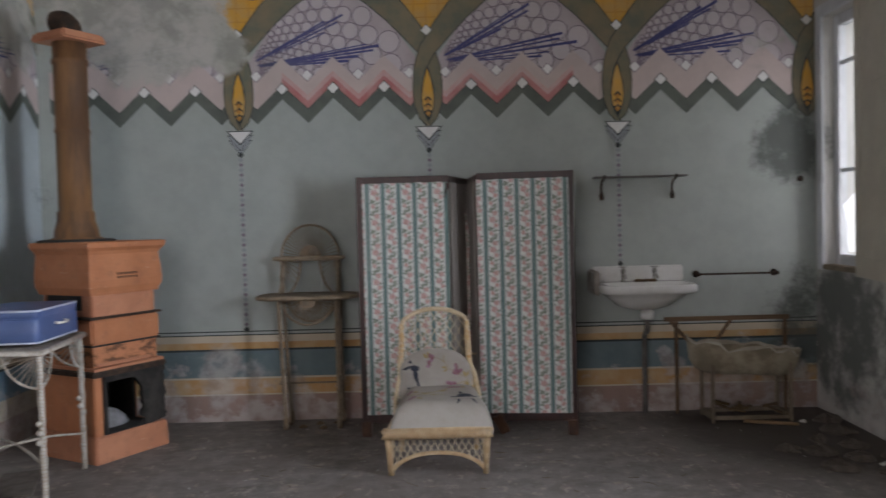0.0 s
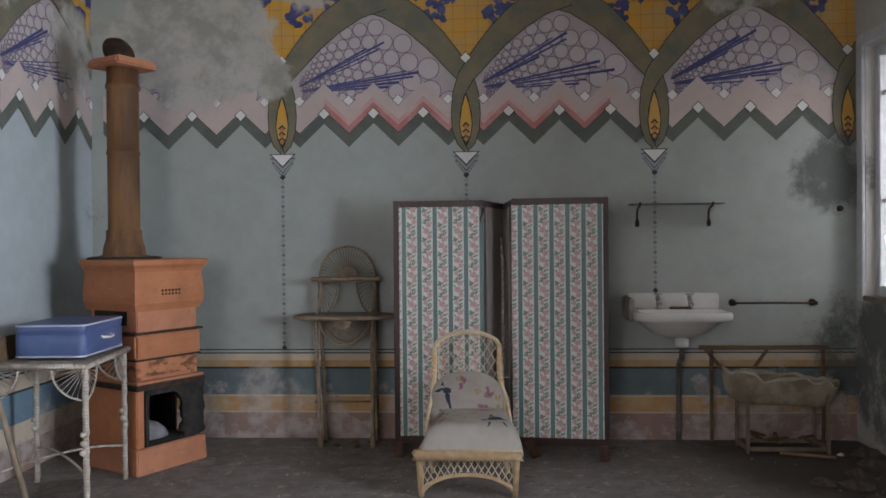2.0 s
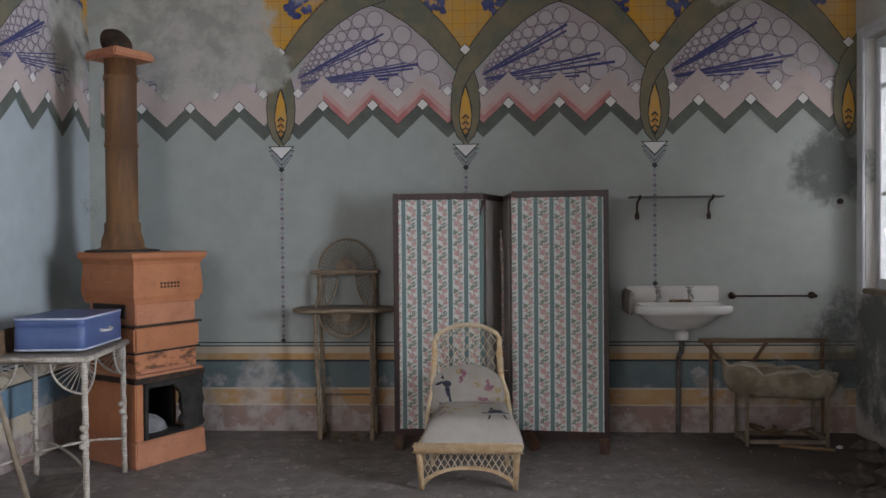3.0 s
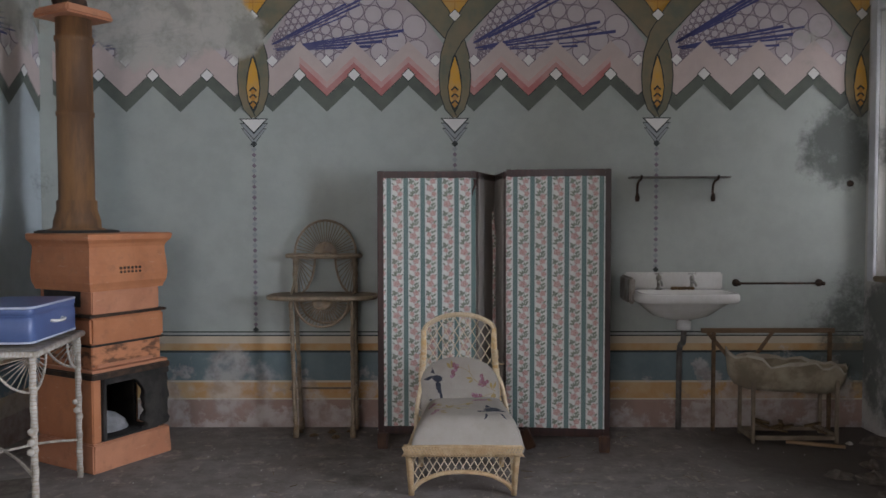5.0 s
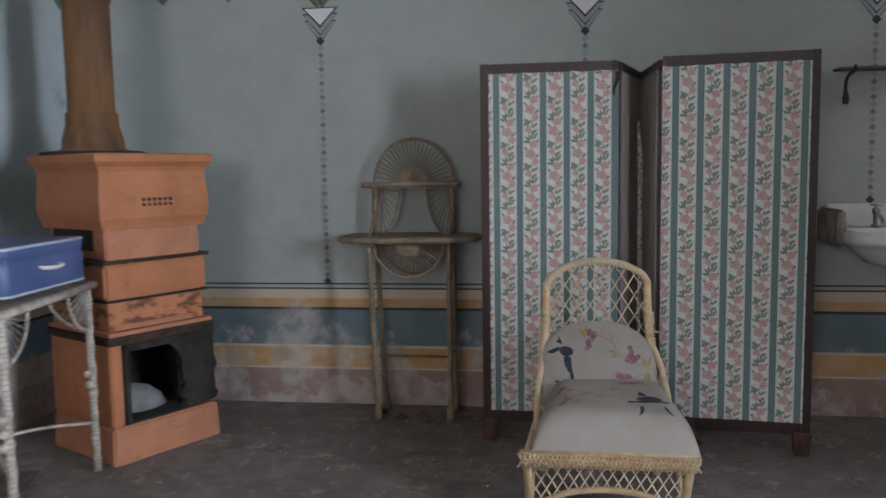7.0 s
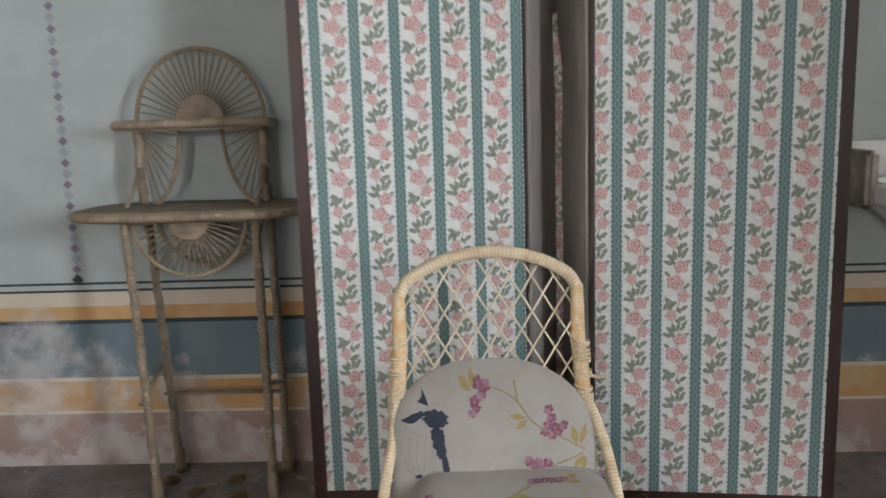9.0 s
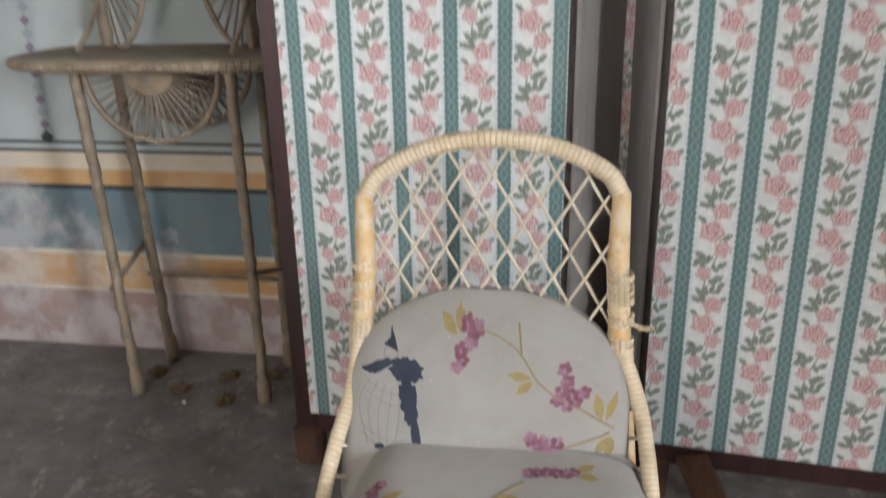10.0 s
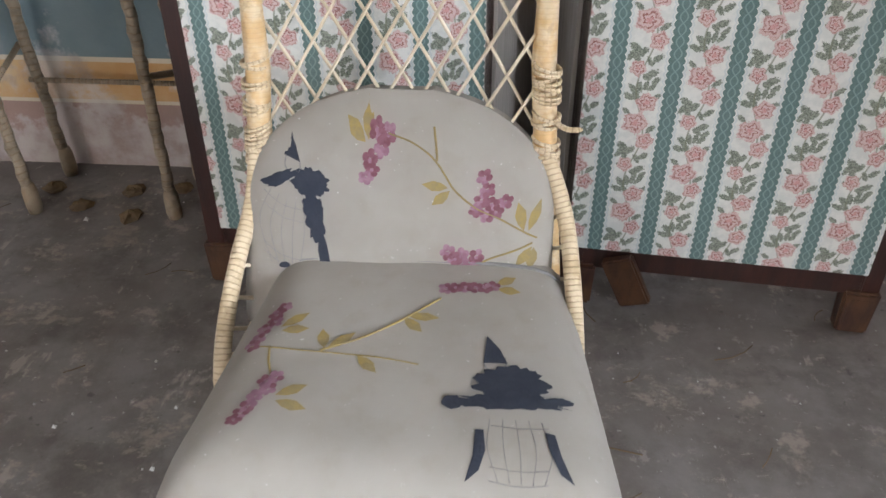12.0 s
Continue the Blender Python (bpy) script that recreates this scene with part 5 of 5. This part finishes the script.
    stitch(lf, on_seat, [(-0.062, 4.802), (-0.058, 4.78), (-0.050, 4.758)], 0.0015)
    for x, y, ln, t in ((-0.056, 4.835, 0.040, 0.7), (-0.054, 4.828, 0.034, 0.15), (0.004, 4.800, 0.034, 1.8), (0.008, 4.800, 0.042, 0.8), (0.045, 4.792, 0.038, -0.8), (0.092, 4.862, 0.036, -0.8), (0.095, 4.866, 0.042, -0.1), (-0.036, 4.724, 0.038, 0.5), (-0.034, 4.716, 0.038, -0.25), (0.205, 4.93, 0.03, 0.6), (0.206, 4.922, 0.03, -0.1)):
        leaf(lf, on_seat, x, y, ln, t)
    fl_.make("embroidered_blossom", [M["thread_pink"], M["thread_light"]], root)
    lf.make("embroidered_sprig", M["thread_yellow"], root)
    g = Geo()
    # dark applique shapes
    blob(g, on_back, -0.038, 0.172, 0.026, 0.020, 0.15, 0.14, sides=22, seed=1)
    blob(g, on_back, -0.082, 0.166, 0.030, 0.007, 0.62, 0.2, sides=18, o=0.0019, seed=2)
    blob(g, on_back, -0.032, 0.130, 0.014, 0.034, 0.15, 0.2, sides=20, o=0.0022, seed=3)
    blob(g, on_back, -0.017, 0.078, 0.007, 0.036, 0.2, 0.12, sides=16, o=0.0025, seed=4)
    blob(g, on_back, -0.073, 0.054, 0.008, 0.004, 0.3, 0.1, seed=5)
    patch(g, on_back, -0.064, 0.203, [(-0.076, 0.196), (-0.052, 0.196), (-0.058, 0.208), (-0.069, 0.222)])
    g.make("applique", M["thread_blue"], root)
    g = Geo()
    blob(g, on_seat, 0.226, 4.758, 0.042, 0.028, 0.0, 0.16, sides=24, seed=6)
    blob(g, on_seat, 0.222, 4.732, 0.062, 0.011, 0.05, 0.2, sides=26, o=0.0019, seed=7)
    blob(g, on_seat, 0.276, 4.738, 0.020, 0.006, 0.25, 0.15, o=0.0022, seed=8)
    blob(g, on_seat, 0.161, 4.728, 0.012, 0.010, 0.0, 0.1, o=0.0022, seed=9)
    patch(g, on_seat, 0.205, 4.806, [(0.193, 4.790), (0.221, 4.790), (0.212, 4.812), (0.196, 4.834)])
    patch(g, on_seat, 0.193, 4.655, [(0.188, 4.690), (0.197, 4.690), (0.200, 4.655), (0.194, 4.625), (0.180, 4.610), (0.187, 4.645)])
    patch(g, on_seat, 0.272, 4.655, [(0.262, 4.692), (0.273, 4.690), (0.279, 4.655), (0.292, 4.617), (0.278, 4.628), (0.267, 4.66)])
    g.make("applique", M["thread_blue"], root)
    g, gb, fa, fb = Geo(), Geo(), Geo(), Geo()
    for i in range(5):
        f = -1 + i * 0.5
        stitch(g, on_seat, [(0.231 + f * 0.028, 4.708), (0.236 + f * 0.034, 4.66), (0.238 + f * 0.024, 4.613)], 0.0004)
        stitch(gb, on_back, [(-0.070 + f * 0.024, 0.142 - f * 0.006), (-0.078 + f * 0.032, 0.098 - f * 0.005), (-0.072 + f * 0.02, 0.052)], 0.0004)
    for y in (4.70, 4.632, 4.614):
        stitch(g, on_seat, [(0.205, y), (0.236, y - 0.004), (0.266, y)], 0.0004)
    for s in (0.136, 0.12, 0.07, 0.058):
        stitch(gb, on_back, [(-0.104, s + 0.006), (-0.076, s - 0.004), (-0.046, s - 0.006)], 0.0004)
    stitch(fa, on_back, [(-0.073, 0.196), (-0.074, 0.184), (-0.063, 0.176), (-0.053, 0.184), (-0.053, 0.196)], 0.0007)
    stitch(fb, on_seat, [(0.195, 4.800), (0.195, 4.786), (0.207, 4.777), (0.219, 4.786), (0.218, 4.800)], 0.0007)
    for q in (g, gb, fa, fb):
        q.make("grey_stitching", M["thread_grey"], root)
    Geo().tube([(SX + 0.19 * (i / 12 - 1), 4.972, seat_z(SX + 0.19 * (i / 12 - 1), 4.972) + 0.001) for i in range(25)], 0.0028, 6).make("seam_piping", M["thread_grey"], root)


cane_chair()


# ---- washbasin, shelf and towel rail ----
def washbasin():
    root = empty("washbasin", pose(1.448, YF, 0), "white porcelain wall washbasin with two taps", "washbasin")
    n = 40

    def ring(w, front, back, z, p=2.6):
        out = []
        for i in range(n):
            t = 2 * math.pi * i / n
            c, s = math.cos(t), math.sin(t)
            x = w * math.copysign(abs(c) ** (2 / p), c)
            y = -(front + back) / 2 + (front - back) / 2 * -math.copysign(abs(s) ** (2 / p), s) * -1
            out.append((x, y, z))
        return out
    rows = [ring(0.09, 0.26, 0.08, 0.728), ring(0.17, 0.32, 0.03, 0.752), ring(0.235, 0.385, 0.018, 0.805), ring(0.275, 0.41, 0.016, 0.838, 3.2),
            ring(0.305, 0.435, 0.014, 0.846, 5), ring(0.31, 0.44, 0.014, 0.86, 6), ring(0.31, 0.44, 0.014, 0.89, 6), ring(0.30, 0.43, 0.02, 0.90, 6),
            ring(0.265, 0.40, 0.12, 0.898, 4), ring(0.25, 0.385, 0.135, 0.87, 3.5), ring(0.18, 0.33, 0.17, 0.79), ring(0.03, 0.26, 0.22, 0.765)]
    g = Geo().grid(rows, wrap=True)
    g.add(rows[0], [tuple(range(n))[::-1]]).add(rows[-1], [tuple(range(n))])
    g.make("bowl", M["ceramic"], root)
    g = Geo().box(-0.31, 0.31, -0.05, -0.012, 0.895, 1.005, 0.01)
    g.make("splashback", M["ceramic"], root)
    g = Geo().box(-0.335, -0.300, -0.30, -0.010, 0.83, 0.99, 0.012)
    g.make("bracket", M["ceramic_dirty"], root)
    for x in (-0.105, 0.105):
        g = Geo().lathe(x, -0.085, [(0.022, 0.898), (0.022, 0.91), (0.012, 0.915), (0.012, 0.96), (0.018, 0.965), (0.016, 0.985), (0.008, 0.99)], 12)
        g.tube(curve([(x, -0.085, 0.945), (x, -0.13, 0.952), (x, -0.165, 0.935), (x, -0.17, 0.925)], 4), 0.009, 8)
        g.tube([(x - 0.026, -0.085, 1.0), (x + 0.026, -0.085, 1.0)], 0.006, 6).tube([(x, -0.085, 0.985), (x, -0.085, 1.003)], 0.007, 6)
        g.make("tap", M["chrome"], root)
    g = Geo().lathe(0.03, -0.17, [(0.03, 0.765), (0.03, 0.715), (0.045, 0.71), (0.045, 0.66), (0.03, 0.655)], 14)
    g.make("waste", M["ceramic"], root)
    g = Geo().tube(curve([(0.03, -0.17, 0.66), (0.03, -0.17, 0.61), (0.034, -0.14, 0.57), (0.035, -0.09, 0.55), (0.035, -0.06, 0.48), (0.035, -0.055, 0.2), (0.035, -0.05, 0.0)], 6), 0.0175, 12)
    g.make("waste_pipe", M["lead"], root)
    g = Geo()
    for i in range(7):
        g.lathe(-0.02 + 0.02 * i, -0.10 + 0.008 * math.sin(i * 2), [(0.004, 0.898), (0.018, 0.905), (0.012, 0.915), (0.002, 0.92)], 8)
    g.make("rust_crumbs", M["leafdust"], root)


washbasin()
sh = empty("wall_shelf", pose(1.47, YF, 1.60), "narrow glass shelf on two metal brackets", "shelf")
Geo().box(-0.31, 0.31, -0.125, -0.012, 0.0, 0.010, 0.003).make("board", M["lead"], sh)
for x in (-0.25, 0.23):
    g = Geo().tube(curve([(x, -0.012, -0.13), (x, -0.016, -0.05), (x, -0.05, -0.02), (x, -0.11, -0.008), (x, -0.128, 0.014)], 5), 0.0075, 8)
    g.lathe(x, -0.018, [(0.012, -0.145), (0.016, -0.12), (0.008, -0.09)], 10)
    g.make("bracket", M["iron"], sh)
tr = empty("towel_rail", pose(2.12, YF, 0.935), "thin dark metal towel rail on the wall", "towel rail")
Geo().tube([(-0.27, -0.06, 0), (0.27, -0.06, 0)], 0.0065, 8).make("bar", M["iron"], tr)
for x in (-0.265, 0.265):
    Geo().tube([(x, -0.004, 0), (x, -0.015, 0), (x, -0.02, 0), (x, -0.075, 0)], [0.024, 0.024, 0.011, 0.013], 12).make("knob", M["iron"], tr)
# round iron knob fixed to the north wall
g = Geo().tube([(2.574, YF - 0.002, 1.567), (2.574, YF - 0.02, 1.567), (2.574, YF - 0.025, 1.567)], [0.021, 0.018, 0.010], 10)
tagged(g.make("round_wall_fitting", M["iron"]), "dark round iron fitting on the wall", "fitting")


# ---- torn cradle basket by the washbasin ----
def cradle():
    root = empty("cradle", pose(2.08, 5.68, 0), "broken cradle stand with torn stained canvas", "cradle")
    for x in (-0.24, 0.26):
        for y in (-0.105, 0.115):
            Geo().box(x - 0.010, x + 0.010, y - 0.011, y + 0.011, 0, 0.38, 0.003).make("leg", M["dusty_wood"], root)
        Geo().box(x - 0.012, x + 0.012, -0.09, 0.10, 0.02, 0.05, 0.003).make("foot_rail", M["dusty_wood"], root)
    g = Geo().box(-0.225, 0.245, -0.117, -0.093, 0.02, 0.045, 0.003).box(-0.225, 0.245, 0.103, 0.127, 0.02, 0.045, 0.003)
    g.make("rail", M["dusty_wood"], root)
    g = Geo().box(-0.47, 0.37, 0.16, 0.18, 0.625, 0.655, 0.003).box(-0.012, 0.012, 0.155, 0.159, 0.0, 0.31, 0.003, m=pose(-0.44, 0.0, 0.64, 0, 140, 0)).box(-0.012, 0.012, 0.155, 0.159, 0.0, 0.31, 0.003, m=pose(-0.02, 0.0, 0.64, 0, 215, 0))
    g.box(-0.40, -0.38, 0.155, 0.18, 0, 0.64, 0.003).box(0.33, 0.35, 0.155, 0.18, 0, 0.64, 0.003)
    g.make("back_frame", M["brown_wood"], root)
    rng = random.Random(12)
    n = 44
    rag = [0.055 * abs(noise.noise((i * 1.3, 3, 0))) + 0.04 * noise.noise((i * 0.31, 7, 0)) for i in range(n)]
    rows = []
    for k, z in ((0.30, 0.30), (0.68, 0.31), (0.86, 0.34), (0.96, 0.40), (1.0, 0.46)):
        row = []
        for i in range(n):
            t = 2 * math.pi * i / n
            x, y = 0.37 * k * math.cos(t), 0.16 * k * math.sin(t)
            lift = (0.07 * max(0, -math.cos(t)) ** 3 + rag[i]) if k == 1.0 else 0
            row.append((x + 0.008 * noise.noise((x * 12, y * 12, z * 9)), y + 0.01 * noise.noise((x * 15, z * 20, 1)), z + lift - 0.04 * max(0, x) / 0.37))
        rows.append(row)
    g = Geo().grid(rows, wrap=True)
    g.add(rows[0], [tuple(range(n))[::-1]])
    g.make("canvas", M["torn"], root)
    rim = [Vector(p) for p in rows[-1]]
    Geo().grid([rim, [p + Vector((0, -0.004, 0.014 + 0.03 * abs(noise.noise((i * 0.8, 9, 0))))) for i, p in enumerate(rim)]], wrap=True).make("torn_rim", M["net_pale"], root)
    g = Geo()
    for i in range(9):
        x, y = rng.uniform(-0.2, 0.2), rng.uniform(-0.1, 0.1)
        g.box(-0.05, 0.05, -0.012, 0.012, 0, 0.01, 0.002, m=pose(x, y, 0.05 + 0.006 * i, rng.uniform(-14, 14), rng.uniform(-14, 14), rng.uniform(0, 180)))
    g.make("scraps", M["leafdust"], root)


cradle()

g = Geo().tube([(-0.16, 0, 0.012), (0.0, 0.006, 0.011), (0.16, 0, 0.012)], [0.011, 0.013, 0.010], 8)
ob = tagged(g.make("stick", M["old_wood"]), "pale wooden stick lying on the floor", "stick")
ob.matrix_world = pose(2.18, 5.50, 0.002, 0, 0, -20)


def crumple(name, x, y, r, h, mat, label, cat, seed, group=""):
    g = Geo()
    rows = []
    for j in range(6):
        a = j / 5
        rows.append([((r * (1 - a * a) + 0.001) * math.cos(t) * (1 + 0.5 * noise.noise((math.cos(t) * 2 + seed, math.sin(t) * 2, a * 2))),
                      (r * (1 - a * a) + 0.001) * math.sin(t) * (1 + 0.5 * noise.noise((math.cos(t) * 2, math.sin(t) * 2 + seed, a))),
                      0.001 + h * a * (0.8 + 0.4 * noise.noise((t, a * 3, seed)))) for t in [2 * math.pi * i / 12 for i in range(12)]])
    g.grid(rows, wrap=True, smooth=False)
    ob = tagged(g.make(name, mat), label, cat, group)
    ob.location = (x, y, 0.003)
    return ob


rng = random.Random(21)
for i, (x, y, r) in enumerate(((2.05, 4.95, 0.07), (2.2, 4.88, 0.09), (2.35, 4.75, 0.08), (2.18, 4.62, 0.10), (2.45, 5.0, 0.09), (2.5, 5.3, 0.10), (2.56, 5.55, 0.08), (2.3, 5.1, 0.05), (2.42, 4.5, 0.09), (2.55, 4.75, 0.07))):
    crumple("debris_heap", x, y, r, 0.035 + 0.03 * rng.random(), M["rubble"], "low heap of dark dirt and rubble on the floor", "rubble", i * 3.1, "floor rubble")
for i, (x, y, r) in enumerate(((2.40, 5.54, 0.022), (2.44, 4.62, 0.045), (-2.2, 4.25, 0.05), (-2.33, 4.32, 0.06), (-2.28, 4.15, 0.03))):
    crumple("paper_scrap", x, y, r, 0.02, M["paper"], "crumpled white paper scrap on the floor", "paper", 40 + i * 2.3, "paper scraps")
for i, (x, y) in enumerate(((-0.82, 5.72), (-0.72, 5.80), (-0.68, 5.68), (-0.93, 5.80), (-0.60, 5.82))):
    crumple("dry_leaf", x, y, 0.028, 0.02, M["leafdust"], "curled brown dry leaf on the floor", "leaf", 60 + i * 1.7, "dry leaves")
# plaster grit
g = Geo()
for i in range(170):
    x, y = rng.uniform(XL + 0.1, XR - 0.1), rng.uniform(3.6, YF - 0.05)
    s = 0.0018 + 0.005 * rng.random() ** 4
    g.add([(x - s, y - s * 0.6, 0.002), (x + s, y - s, 0.002), (x + s * 0.7, y + s, 0.002), (x, y, 0.004 + s)], [(0, 1, 3), (1, 2, 3), (2, 0, 3)])
tagged(g.make("plaster_grit", M["paper"]), "scattered pale plaster grit on the floor", "grit", kind="stuff")
# dry twigs and straw on the concrete
g = Geo()
for i in range(70):
    x, y = rng.uniform(-1.2, 1.4), rng.uniform(4.1, 5.85)
    if abs(x - 0.1) < 0.32 and 4.55 < y < 5.15:
        continue
    t, ln = rng.uniform(0, 6.28), rng.uniform(0.012, 0.05)
    bend = rng.uniform(-0.3, 0.3)
    g.tube([(x + ln * q * math.cos(t + bend * q), y + ln * q * math.sin(t + bend * q), 0.0045) for q in (-1, -0.3, 0.4, 1)], rng.uniform(0.0007, 0.0014), 4)
tagged(g.make("floor_straw", M["leafdust"]), "thin dry twigs and straw strewn on the floor", "straw", kind="stuff")
